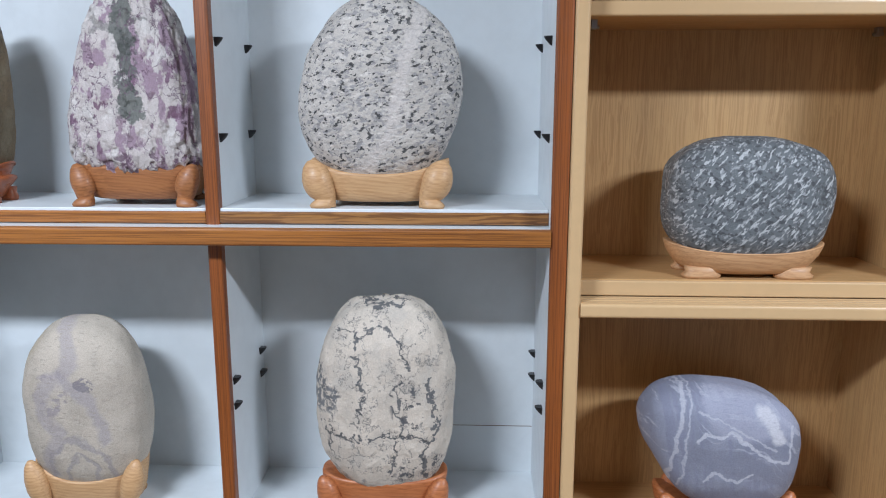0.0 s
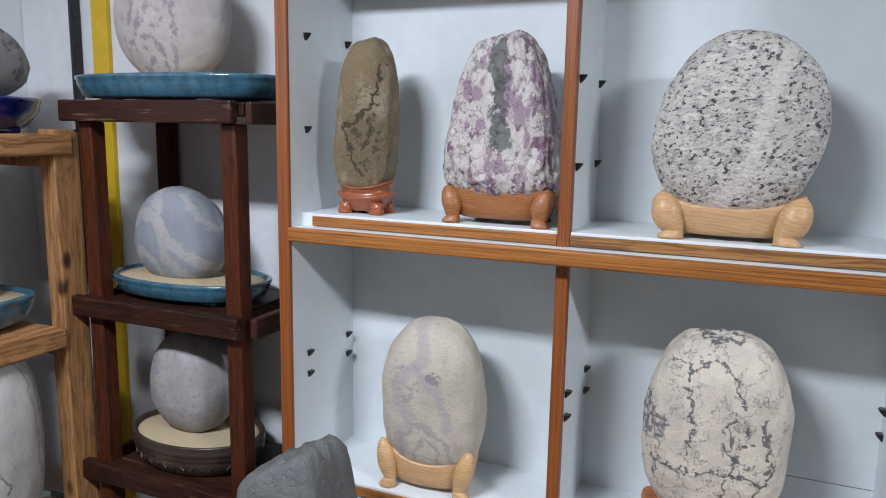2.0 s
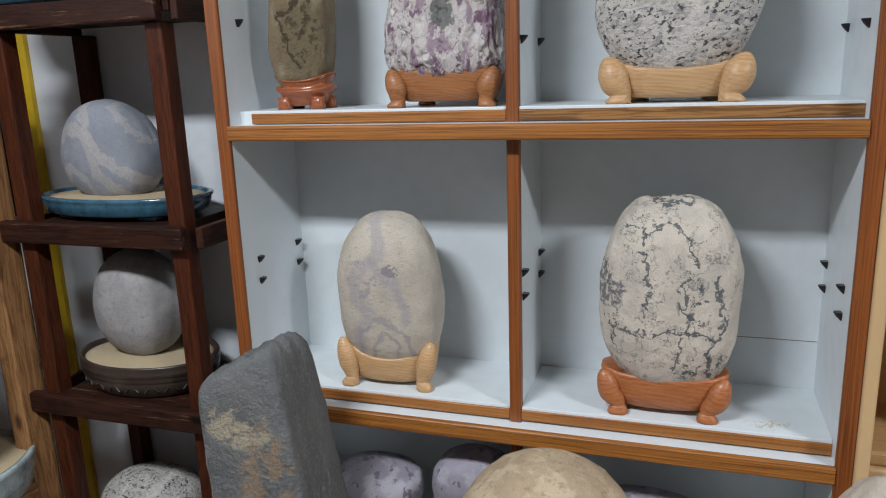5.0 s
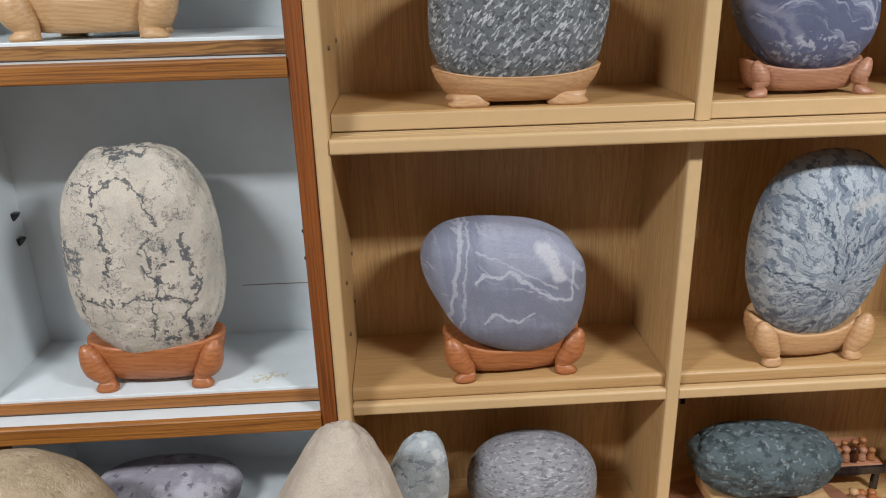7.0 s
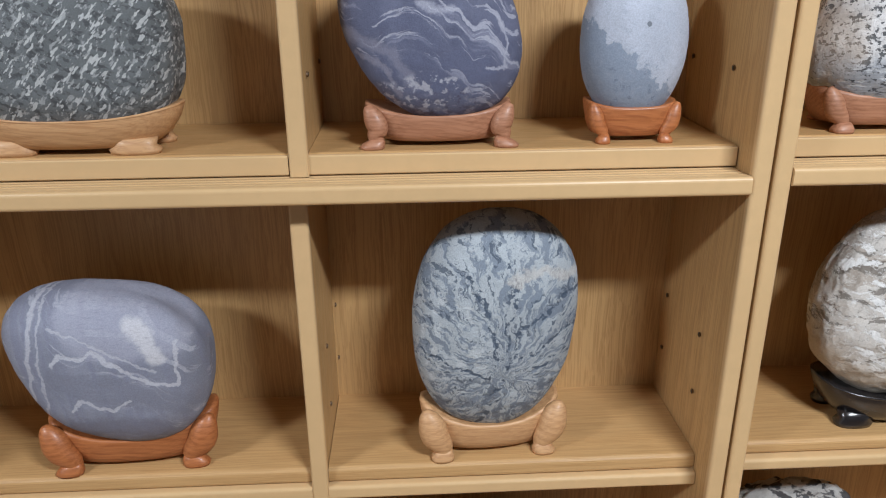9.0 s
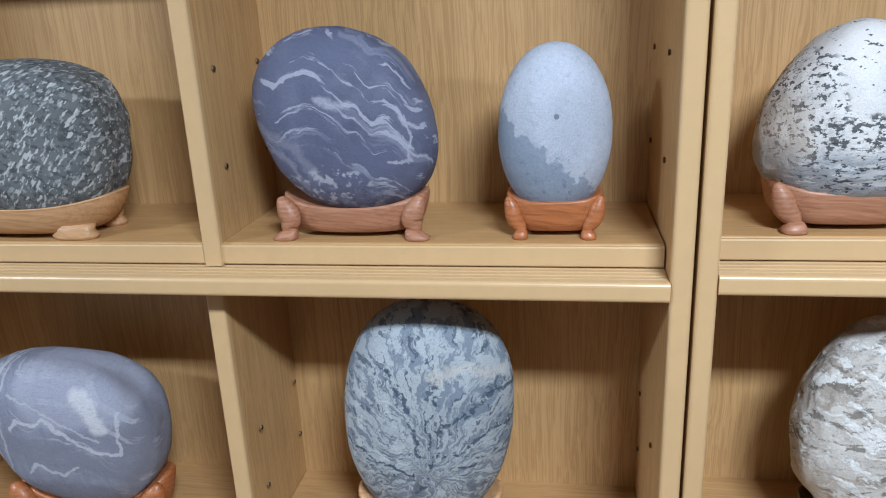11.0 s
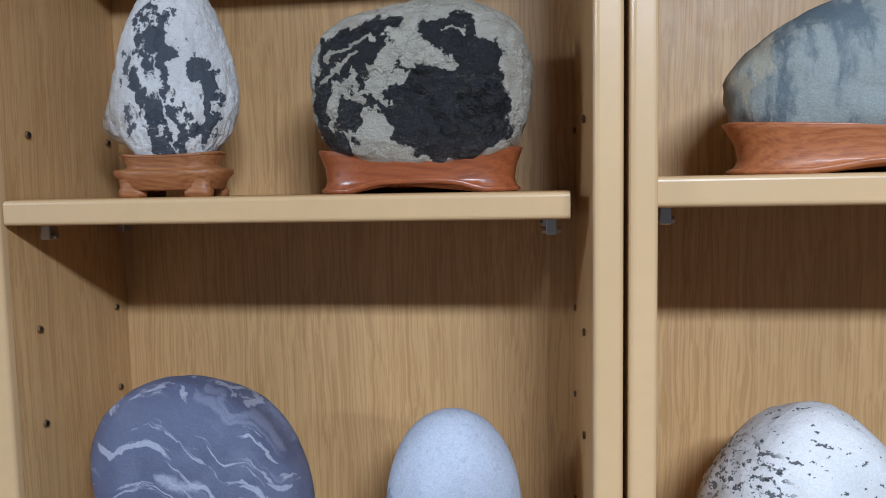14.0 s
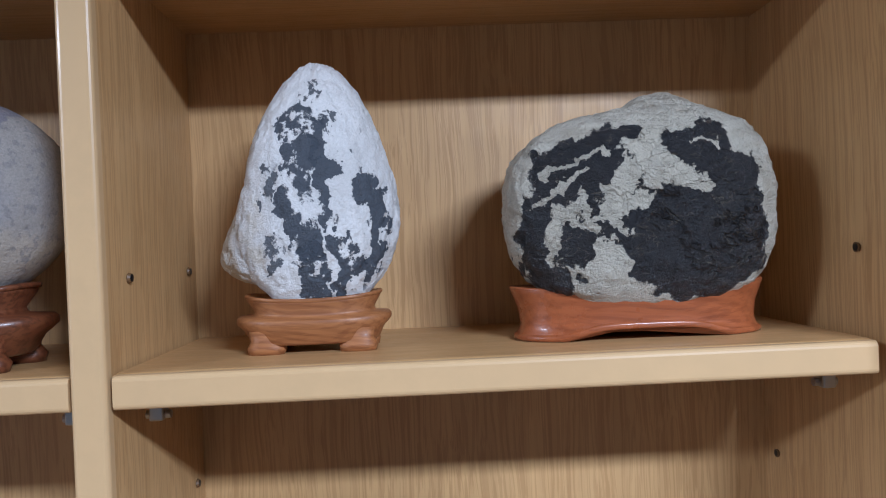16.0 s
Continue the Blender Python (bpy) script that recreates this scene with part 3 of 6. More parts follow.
white_case()
bc, ba, bb = oak_case(0.1195, 1.0405, 0.0, ((0.1378, 0.5725), (0.5925, 1.0205)), (0.569, 0.588), (0.5735, 0.5925), "tan oak-laminate bookcase with tracks for sliding doors")
for u0, u1 in ((ba, 0.569), (0.588, bb)):
    part("lower_shelf", round_front(u0, u1, 0.938, BACK, 0.7155, 0.733, 0.004), TAN_EDGE, bc)
    part("lower_shelf_top", round_front(u0, u1, 0.946, BACK, 0.733, 0.754, 0.006), OAK_X, bc)
for u0, u1 in ((ba, 0.5735), (0.5925, bb)):
    oak_shelf(bc, u0 + 0.002, u1 - (0.012 if u1 > 0.9 else 0.002), 0.944, 1.457, 1.4765, True)
for x, side in ((ba, 1), (0.5925, 1), (bb, -1)):
    for y in (0.975, 1.085):
        for z in (0.8985, 0.823, 1.2, 1.296, 1.373, 1.527):
            peg_hole(bc, x, y, z, side)
cc, ca, cb = oak_case(1.0435, 1.965, 0.008, ((1.0617, 1.4835), (1.5025, 1.9455)), (1.482, 1.501), (1.4835, 1.5025), "second tan oak-laminate bookcase standing beside the first")
for u0, u1 in ((ca, 1.482), (1.501, cb)):
    part("lower_shelf", round_front(u0, u1, 0.925, BACK, 0.743, 0.758, 0.004), TAN_EDGE, cc)
    part("lower_shelf_top", round_front(u0, u1, 0.935, BACK, 0.758, 0.776, 0.006), OAK_X, cc)
for u0, u1 in ((ca, 1.4835), (1.5025, cb)):
    oak_shelf(cc, u0, u1, 0.925, 1.4645, 1.485, True)
for y in (0.975, 1.085):
    for z in (0.90, 0.825, 1.2, 1.296, 1.373):
        peg_hole(cc, 1.4835, y, z, -1)
        peg_hole(cc, ca, y, z, 1)
for x0, x1, c, m, e in ((0.1195, 1.0405, bc, OAK_Z, TAN_EDGE), (1.0435, 1.965, cc, OAK_Z, TAN_EDGE)):
    base_unit(c, x0, x1, m, e, OAK_X)
bm = box(0.66, 0.668, 1.102, BACK, 0.60, 0.672, 0.001)
part("cable_slot", bm, BLACK_PLASTIC, bc, "dark slot in the back panel")


# ---- carved stands ----
def carved_stand(cx, cy, z0, w, d, hc, he, style, mat, label, depth_power=2.6, turn=0.0, feet=0.375, thigh=0.078, splay=0.03):
    """A carved wooden stone stand. hc, he: height of the rim at its middle and at its ends."""
    st = thing("wooden_stand", (cx, cy, z0), label, "stone stand", "carved stone stands")
    d *= 0.76
    rise = lambda k: (lambda c, s: (he - hc) * k * min(1.0, abs(c)) ** 2.4)
    profile = {
        "frog": ((0.15, 0.74), (0.19, 0.84), (0.42, 0.92), (0.7, 0.97), (0.92, 1.0), (1.0, 0.985)),
        "cup": ((0.12, 0.60), (0.16, 0.66), (0.32, 0.74), (0.5, 0.90), (0.60, 1.0), (0.66, 1.0), (0.69, 0.93), (0.70, 0.84), (0.84, 0.90), (1.0, 0.99)),
        "bowl": ((0.16, 0.66), (0.2, 0.74), (0.4, 0.86), (0.7, 0.955), (0.93, 1.0), (1.0, 0.995)),
        "tier": ((0.16, 0.80), (0.2, 0.84), (0.38, 0.90), (0.52, 1.0), (0.60, 1.0), (0.64, 0.97), (0.66, 0.80), (0.72, 0.78), (0.9, 0.86), (1.0, 0.88)),
        "plinth": ((0.0, 0.93), (0.05, 0.96), (0.13, 0.96), (0.18, 0.94), (0.32, 0.925), (0.6, 0.94), (0.88, 0.985), (0.95, 1.0), (1.0, 0.99)),
    }[style]
    rings = []
    for f, k in profile:
        arch = (lambda c, s: 0.22 * hc * max(0, 1 - (abs(c) / 0.62) ** 4)) if style == "plinth" and f < 0.15 else None
        lift = arch or rise(f ** 1.5)
        rings.append(oval(cx, cy, z0 + hc * f, w / 2 * k, d / 2 * k, depth_power, 56, lift))
    k = profile[-1][1]
    rings.append(oval(cx, cy, z0 + hc * 0.985, w / 2 * (k - 0.05), d / 2 * (k - 0.07), depth_power, 56, rise(0.98)))
    rings.append(oval(cx, cy, z0 + hc * 0.90, w / 2 * 0.62, d / 2 * 0.62, depth_power, 56, rise(0.4)))
    rings.append(oval(cx, cy, z0 + hc * 0.86, w / 2 * 0.1, d / 2 * 0.1, depth_power, 56))
    part("body", loft(rings), mat, st, "", True)
    if style in ("plinth", "tier", "bowl", "cup"):
        lip = [oval(cx, cy, z0 + hc * f, w / 2 * (k + q), d / 2 * (k + q), depth_power, 56, rise(0.97)) for f, q in ((0.93, -0.02), (0.945, 0.008), (0.99, 0.010), (1.01, -0.004), (1.0, -0.03))]
        part("rim", loft(lip, False), mat, st, "", True)
    if style == "plinth":
        arch = lambda c, s: 0.22 * hc * max(0, 1 - (abs(c) / 0.62) ** 4)
        band = [oval(cx, cy, z0 + hc * f, w / 2 * q, d / 2 * q, depth_power, 56, arch) for f, q in ((0.01, 0.95), (0.03, 0.975), (0.09, 0.982), (0.14, 0.965), (0.15, 0.93))]
        part("foot_moulding", loft(band, False), mat, st, "", True)
    if style == "frog":
        for sx in (-1, 1):
            for sy in (-1, 1):
                y = cy + sy * d * 0.30
                tuck = 0.72 if sy > 0 else 1.0
                spine = ((0.475, 0.98, 0.02), (0.462, 0.88, 0.75 * thigh), (0.435, 0.68, 1.15 * thigh), (0.41, 0.46, 1.2 * thigh), (feet + 0.025, 0.28, 0.95 * thigh), (feet + 0.01, 0.14, 0.75 * thigh), (feet + 0.012, 0.03, 0.8 * thigh))
                pts, rad = smooth_path([(cx + sx * w * fx * tuck, y + sy * d * (0.10 + 0.05 * (1 - fz)), z0 + he * fz) for fx, fz, _ in spine], [w * r for _, _, r in spine], 4)
                part("leg", tube(pts, rad, 18, 0.85), mat, st, "", True)
                toe = feet + splay
                rr = [oval(cx + sx * w * tuck * (feet + (toe - feet) * q), y + sy * d * 0.17, z0 + he * z, w * half, d * 0.13 * q2, 2.6, 24)
                      for z, q, half, q2 in ((0, 0.7, 0.076, 0.95), (0.05, 0.72, 0.082, 1.0), (0.10, 0.6, 0.076, 0.92), (0.16, 0.4, 0.064, 0.75), (0.22, 0.2, 0.045, 0.55))]
                part("foot", loft(rr), mat, st, "", True)
    elif style in ("bowl", "tier", "cup"):
        for sx in (-1, 1):
            for sy in (-1, 1):
                x, y = cx + sx * w * 0.29, cy + sy * d * 0.27
                h = hc * 0.24
                rr = [oval(x, y, z0, w * 0.115, d * 0.12, 2.5, 24), oval(x, y, z0 + h * 0.5, w * 0.125, d * 0.13, 2.5, 24), oval(x, y, z0 + h, w * 0.10, d * 0.11, 2.5, 24), oval(x, y, z0 + h * 1.8, w * 0.11, d * 0.12, 2.5, 24)]
                part("foot", loft(rr), mat, st, "", True)
    st.rotation_euler = (0, 0, radians(turn))
    return st


def shallow_tray(name, cx, cy, z0, rx, ry, h, mat, label, p=2.0, filled=True, feet=True, flare=0.93, turn=0.0):
    """A glazed bonsai tray on low feet, with a rim and a bed of sand."""
    tr = thing(name, (cx, cy, z0), label, "tray", "glazed trays")
    n = 64
    f = 0.008 if feet else 0.0
    rings = [oval(cx, cy, z0 + f, rx * flare * 0.93, ry * flare * 0.93, p, n), oval(cx, cy, z0 + f + 0.1 * h, rx * flare, ry * flare, p, n), oval(cx, cy, z0 + f + 0.5 * h, rx * 0.975, ry * 0.975, p, n), oval(cx, cy, z0 + h * 0.82, rx * 0.985, ry * 0.985, p, n),
             oval(cx, cy, z0 + h * 0.87, rx, ry, p, n), oval(cx, cy, z0 + h * 0.97, rx, ry, p, n), oval(cx, cy, z0 + h, rx - 0.003, ry - 0.003, p, n), oval(cx, cy, z0 + h * 0.98, rx - 0.010, ry - 0.010, p, n), oval(cx, cy, z0 + h * 0.5, rx - 0.014, ry - 0.014, p, n), oval(cx, cy, z0 + h * 0.48, rx * 0.2, ry * 0.2, p, n)]
    part("bowl", loft(rings), mat, tr, "", True)
    if feet:
        for sx in (-1, 1):
            for sy in (-1, 1):
                foot = box(cx + sx * rx * 0.5 - 0.02, cx + sx * rx * 0.5 + 0.02, cy + sy * ry * 0.5 - 0.010, cy + sy * ry * 0.5 + 0.010, z0, z0 + f + 0.004, 0.003)
                part("foot", foot, mat, tr)
    if filled:
        top = z0 + h * 0.88
        bm = loft([oval(cx, cy, z0 + h * 0.5, rx - 0.016, ry - 0.016, p, n), oval(cx, cy, top - 0.002, rx - 0.0105, ry - 0.0105, p, n), oval(cx, cy, top, rx - 0.016, ry - 0.016, p, n), oval(cx, cy, top + 0.004, rx * 0.5, ry * 0.5, p, n), oval(cx, cy, top + 0.005, rx * 0.1, ry * 0.1, p, n)])
        part("sand_bed", bm, SAND, tr, "pale sand", True)
    if turn:
        tr.rotation_euler = (0, 0, radians(turn))
    return tr


# ---- dark-stained three-tier rack ----
def dark_rack():
    rack = thing("dark_rack", (-1.06, 1.0, 0), "dark-stained rough wooden rack with three open tiers", "rack")
    x0, x1, y0, y1 = -1.232, -0.86, 0.905, 1.122
    for px in (x0, x1 - 0.050):
        for py in (y0, y1 - 0.032):
            part("post", box(px, px + 0.032, py, py + 0.032, 0, 1.36, 0.003), DARK_WOOD_Z, rack, "red-brown stained post")
    for z in (0.675, 1.001, 1.360, 0.33):
        part("board", box(x0 + 0.003, x1 - 0.002, y0 + 0.001, y1 - 0.002, z + 0.014, z + 0.034, 0.002) if z > 1.3 else box(x0 + 0.0325, x1 - 0.0505, y0 + 0.002, y1 - 0.002, z + 0.014, z + 0.034, 0.002), DARK_WOOD_X, rack)
        part("front_apron", box(x0 - 0.026, x1 - 0.012, y0 - 0.020, y0 - 0.0005, z, z + 0.038, 0.004), DARK_WOOD_X, rack, "rough dark apron with worn edges")
        part("side_apron", box(x1 + 0.0005, x1 + 0.014, y0 - 0.0, y1, z, z + 0.036, 0.003), DARK_WOOD_Y, rack)
        part("side_apron", box(x0 - 0.014, x0 - 0.0005, y0, y1, z, z + 0.036, 0.003), DARK_WOOD_Y, rack)
    return rack


def pine_rack():
    rack = thing("pine_rack", (-1.43, 0.4, 0), "rough knotty pine rack along the side wall", "rack")
    for py in (0.868, -0.3):
        part("post", box(-1.29, -1.252, py, py + 0.055, 0, 1.345, 0.003), PINE_Z, rack)
        part("post", box(-1.605, -1.56, py, py + 0.06, 0, 1.298, 0.003), PINE_Z, rack)
    for z in (0.945, 1.299, 0.50):
        part("front_beam", box(-1.272, -1.246, -0.35, 0.867 if z < 1.2 else 0.905, z, z + 0.038, 0.004), PINE_Y, rack)
        part("board", box(-1.60, -1.2725, -0.34, 0.905 if z > 1.2 else 0.866, z + 0.016, z + 0.037, 0.003), PINE_Y, rack)
        part("cross_beam", box(-1.56, -1.291, 0.87, 0.905, z - 0.022, z + 0.0155, 0.003), PINE_Y, rack)
    return rack


dark_rack()
pine_rack()


# ---- stone materials ----
M_OLIVE = stone_mat("olive_stone", (0.285, 0.21, 0.125), [
    ("patch", (0.38, 0.32, 0.215), dict(scale=20, cut=(0.48, 0.64), stretch=(1, 1, 0.6))),
    ("blob", (0.20, 0.155, 0.09), dict(centre=(0.012, -0.03, -0.05), radii=(0.034, 0.08, 0.058), warp=0.03, edge=0.4, force=0.9)),
    ("stroke", (0.06, 0.045, 0.025), dict(path=((0.034, 0.085), (0.030, 0.03), (0.004, 0.0), (-0.022, -0.012), (-0.006, -0.06), (0.006, -0.085)), width=0.0035, force=0.85, warp=0.035, warp_scale=60)),
    ("stroke", (0.07, 0.05, 0.03), dict(path=((0.030, 0.03), (0.026, -0.03), (0.004, -0.035), (0.016, -0.075)), width=0.0042, force=0.85, warp=0.035, warp_scale=60, broken=0.5)),
    ("patch", (0.075, 0.06, 0.035), dict(scale=80, cut=(0.52, 0.6), warp=0.02, within=((0.008, -0.03, -0.035), (0.034, 0.08, 0.045)), force=0.8)),
    ("fleck", (0.17, 0.14, 0.09), dict(scale=160, cut=(0.55, 0.68), stretch=(0.6, 1, 1.5), force=0.6))], 0.55, relief=0.9, relief_scale=34, depth=0.012)
M_PURPLE = stone_mat("purple_white_stone", (0.66, 0.60, 0.575), [
    ("patch", (0.36, 0.25, 0.32), dict(scale=26, cut=(0.50, 0.55), stretch=(1.25, 1, 0.7), detail=6, warp=0.02)),
    ("patch", (0.22, 0.12, 0.185), dict(scale=44, cut=(0.57, 0.62), stretch=(1.2, 1, 0.8), detail=6)),
    ("stroke", (0.15, 0.165, 0.15), dict(path=((0.0, 0.105), (0.004, 0.06), (0.006, 0.01), (0.014, -0.03)), width=0.0150, warp=0.04, warp_scale=55, soft=0.75, force=0.9)),
    ("stroke", (0.25, 0.245, 0.23), dict(path=((-0.035, 0.10), (-0.03, 0.075), (0.03, 0.085)), width=0.0070, warp=0.04, warp_scale=55, force=0.7)),
    ("patch", (0.09, 0.10, 0.09), dict(scale=90, cut=(0.52, 0.58), within=((0.005, -0.05, 0.03), (0.02, 0.1, 0.08)), force=0.7)),
    ("patch", (0.70, 0.66, 0.63), dict(scale=28, cut=(0.57, 0.61), stretch=(1.2, 1, 0.75), detail=6)),
    ("patch", (0.15, 0.085, 0.13), dict(scale=70, cut=(0.53, 0.59), within=((0.03, -0.04, -0.10), (0.06, 0.12, 0.022)), force=0.8)),
    ("vein", (0.20, 0.13, 0.18), dict(scale=22, width=0.010))], 0.65, relief=0.9, depth=0.007)
M_GRANITE = stone_mat("speckled_granite", (0.60, 0.56, 0.51), [
    ("fleck", (0.44, 0.42, 0.40), dict(scale=95, cut=(0.50, 0.60), stretch=(0.75, 1, 1.5), turn=(0, 12, 0), force=0.7)),
    ("fleck", (0.33, 0.32, 0.32), dict(scale=150, cut=(0.54, 0.59), stretch=(0.8, 1, 1.3), turn=(0, 12, 0), detail=3)),
    ("fleck", (0.035, 0.038, 0.042), dict(scale=150, cut=(0.575, 0.605), stretch=(0.85, 1, 1.4), turn=(0, 14, 0), detail=3)),
    ("stroke", (0.66, 0.61, 0.57), dict(path=((0.055, 0.10), (0.035, 0.03), (0.02, -0.05), (-0.03, -0.11)), width=0.013, warp=0.02, soft=0.3, force=0.75)),
    ("fleck", (0.72, 0.68, 0.63), dict(scale=60, cut=(0.58, 0.64), stretch=(1, 1, 1.8), force=0.7))], 0.7, relief=0.7, relief_scale=110)
M_BEIGE = stone_mat("beige_grey_stone", (0.51, 0.45, 0.375), [
    ("patch", (0.44, 0.375, 0.285), dict(scale=14, cut=(0.45, 0.62), within=((-0.07, -0.03, 0.02), (0.05, 0.12, 0.11)), force=0.7)),
    ("stroke", (0.35, 0.315, 0.325), dict(path=((-0.012, 0.125), (0.004, 0.075), (-0.030, 0.045), (-0.045, 0.005), (-0.02, -0.03), (-0.045, -0.08)), width=0.0162, warp=0.035, warp_scale=30, soft=0.35, force=0.65)),
    ("stroke", (0.33, 0.30, 0.315), dict(path=((-0.01, 0.06), (0.03, 0.02), (0.045, -0.035)), width=0.0133, warp=0.035, warp_scale=30, soft=0.3, force=0.65)),
    ("stroke", (0.22, 0.20, 0.215), dict(path=((0.018, 0.046), (0.03, 0.038)), width=0.0066, warp=0.035, warp_scale=30, broken=0.42)),
    ("patch", (0.28, 0.25, 0.275), dict(scale=50, cut=(0.49, 0.57), warp=0.03, detail=6, within=((-0.03, -0.05, 0.03), (0.028, 0.12, 0.03)), force=0.7)),
    ("stroke", (0.33, 0.30, 0.30), dict(path=((-0.045, -0.12), (-0.035, -0.06), (0.005, -0.032), (0.042, -0.06), (0.05, -0.12)), width=0.0062, warp=0.035, warp_scale=30, soft=0.35, force=0.75)),
    ("stroke", (0.35, 0.32, 0.315), dict(path=((-0.02, -0.12), (-0.014, -0.075), (0.006, -0.06), (0.024, -0.075), (0.03, -0.12)), width=0.0047, warp=0.035, warp_scale=30, soft=0.35, force=0.75)),
    ("fleck", (0.34, 0.305, 0.26), dict(scale=190, cut=(0.56, 0.68), stretch=(0.5, 1, 1.8), force=0.75))], 0.8)
INK, INK_SOFT = (0.105, 0.11, 0.118), (0.16, 0.165, 0.17)
M_INKED = stone_mat("ink_veined_stone", (0.62, 0.55, 0.465), [
    ("patch", (0.47, 0.435, 0.385), dict(scale=26, cut=(0.5, 0.65), force=0.5)),
    ("vein", INK_SOFT, dict(scale=20, width=0.014, warp=0.05, warp_scale=70, detail=6, stretch=(1, 1, 1), force=0.85)),
    ("stroke", INK, dict(path=((-0.062, 0.10), (-0.034, 0.105), (-0.034, 0.068), (-0.025, 0.016), (-0.030, -0.028)), width=0.0024, warp=0.042, warp_scale=70, broken=0.40)),
    ("stroke", INK, dict(path=((-0.034, 0.098), (0.0, 0.112), (0.025, 0.090), (0.034, 0.057), (0.020, 0.033), (0.029, -0.041)), width=0.0022, warp=0.042, warp_scale=70, broken=0.40)),
    ("stroke", INK, dict(path=((-0.082, -0.036), (-0.033, -0.049), (0.008, -0.039), (0.062, -0.048)), width=0.0028, warp=0.042, warp_scale=70, broken=0.40)),
    ("stroke", INK, dict(path=((-0.092, 0.05), (-0.072, 0.0), (-0.072, -0.074)), width=0.0022, warp=0.042, warp_scale=70, broken=0.40)),
    ("stroke", INK, dict(path=((0.022, -0.052), (0.012, -0.107)), width=0.0030, warp=0.042, warp_scale=70, broken=0.40)),
    ("stroke", INK, dict(path=((0.06, 0.04), (0.078, -0.03), (0.052, -0.075), (0.056, -0.11)), width=0.0040, warp=0.042, warp_scale=70, broken=0.40)),
    ("patch", (0.085, 0.09, 0.10), dict(scale=85, cut=(0.545, 0.58), warp=0.025, warp_scale=60, detail=6, within=((0.034, -0.05, 0.002), (0.024, 0.12, 0.034)))),
    ("patch", (0.15, 0.16, 0.17), dict(scale=130, cut=(0.43, 0.54), within=((-0.084, -0.03, 0.012), (0.028, 0.09, 0.028)), force=0.9)),
    ("patch", (0.085, 0.09, 0.10), dict(scale=85, cut=(0.55, 0.59), warp=0.025, warp_scale=60, detail=6, within=((0.055, -0.05, -0.10), (0.035, 0.12, 0.03)))),
    ("stroke", INK, dict(path=((-0.03, 0.140), (-0.004, 0.134), (0.03, 0.140)), width=0.0030, warp=0.042, warp_scale=70))], 0.75, relief=0.7)
M_PEPPER = stone_mat("dark_grey_flecked_stone", (0.15, 0.165, 0.175), [
    ("fleck", (0.055, 0.06, 0.065), dict(scale=110, cut=(0.5, 0.6), stretch=(1, 1, 1.8), turn=(0, -30, 0), force=0.8)),
    ("fleck", (0.50, 0.52, 0.53), dict(scale=110, cut=(0.58, 0.62), stretch=(2.2, 1, 0.75), turn=(0, -42, 0), detail=2)),
    ("fleck", (0.33, 0.35, 0.36), dict(scale=140, cut=(0.55, 0.62), stretch=(1.6, 1, 0.8), turn=(0, -42, 0)))], 0.55, relief=0.35)
PALE_BAND = (0.46, 0.47, 0.53)
M_LILAC = stone_mat("lilac_grey_stone", (0.245, 0.262, 0.33), [
    ("strata", (0.42, 0.435, 0.50), dict(scale=60, cut=(0.545, 0.60), slope=-0.35, amp=0.09, ridge_scale=14, ridge_detail=2.5, along=0.06, seed=3.3, force=0.75)),
    ("strata", (0.19, 0.20, 0.275), dict(scale=16, cut=(0.42, 0.62), slope=-7.0, amp=0.02, along=0.02, warp=0.012, force=0.6)),
    ("blob", (0.34, 0.35, 0.43), dict(centre=(0.035, -0.04, 0.075), radii=(0.075, 0.12, 0.048), warp=0.03, warp_scale=24, edge=0.12, force=0.7)),
    ("stroke", (0.19, 0.20, 0.255), dict(path=((-0.045, 0.008), (0.085, -0.03)), width=0.0200, warp=0.016, warp_scale=55, soft=0.5, force=0.8)),
    ("stroke", (0.17, 0.175, 0.23), dict(path=((-0.03, -0.06), (0.05, -0.06)), width=0.0240, warp=0.016, warp_scale=55, soft=0.5, force=0.8)),
    ("stroke", PALE_BAND, dict(path=((-0.064, 0.098), (-0.080, -0.03), (-0.072, -0.09)), width=0.0034, warp=0.016, warp_scale=55, soft=0.4, force=0.75)),
    ("stroke", PALE_BAND, dict(path=((-0.055, 0.098), (-0.066, -0.04)), width=0.0022, warp=0.016, warp_scale=55, soft=0.4, force=0.6)),
    ("stroke", PALE_BAND, dict(path=((-0.046, 0.027), (-0.036, 0.041), (-0.018, 0.033), (-0.002, 0.043), (0.040, 0.008), (0.079, -0.006), (0.081, 0.045)), width=0.0030, warp=0.016, warp_scale=55, soft=0.5, force=0.85)),
    ("stroke", PALE_BAND, dict(path=((-0.046, 0.068), (-0.018, 0.058), (0.060, 0.014)), width=0.0018, warp=0.016, warp_scale=55, soft=0.5, force=0.6)),
    ("stroke", PALE_BAND, dict(path=((-0.034, -0.030), (-0.022, -0.017), (0.010, -0.031), (0.030, -0.017)), width=0.0022, warp=0.016, warp_scale=55, soft=0.5, force=0.75)),
    ("stroke", (0.53, 0.53, 0.57), dict(path=((0.038, 0.068), (0.054, 0.052), (0.062, 0.030)), width=0.0130, warp=0.016, warp_scale=55, soft=0.35, force=0.85)),
    ("fleck", (0.17, 0.175, 0.235), dict(scale=260, cut=(0.52, 0.68), stretch=(0.4, 1, 1.8), force=0.3))], 0.7, relief=0.3, grain=0.06)
STREAK = (0.055, 0.082, 0.125)
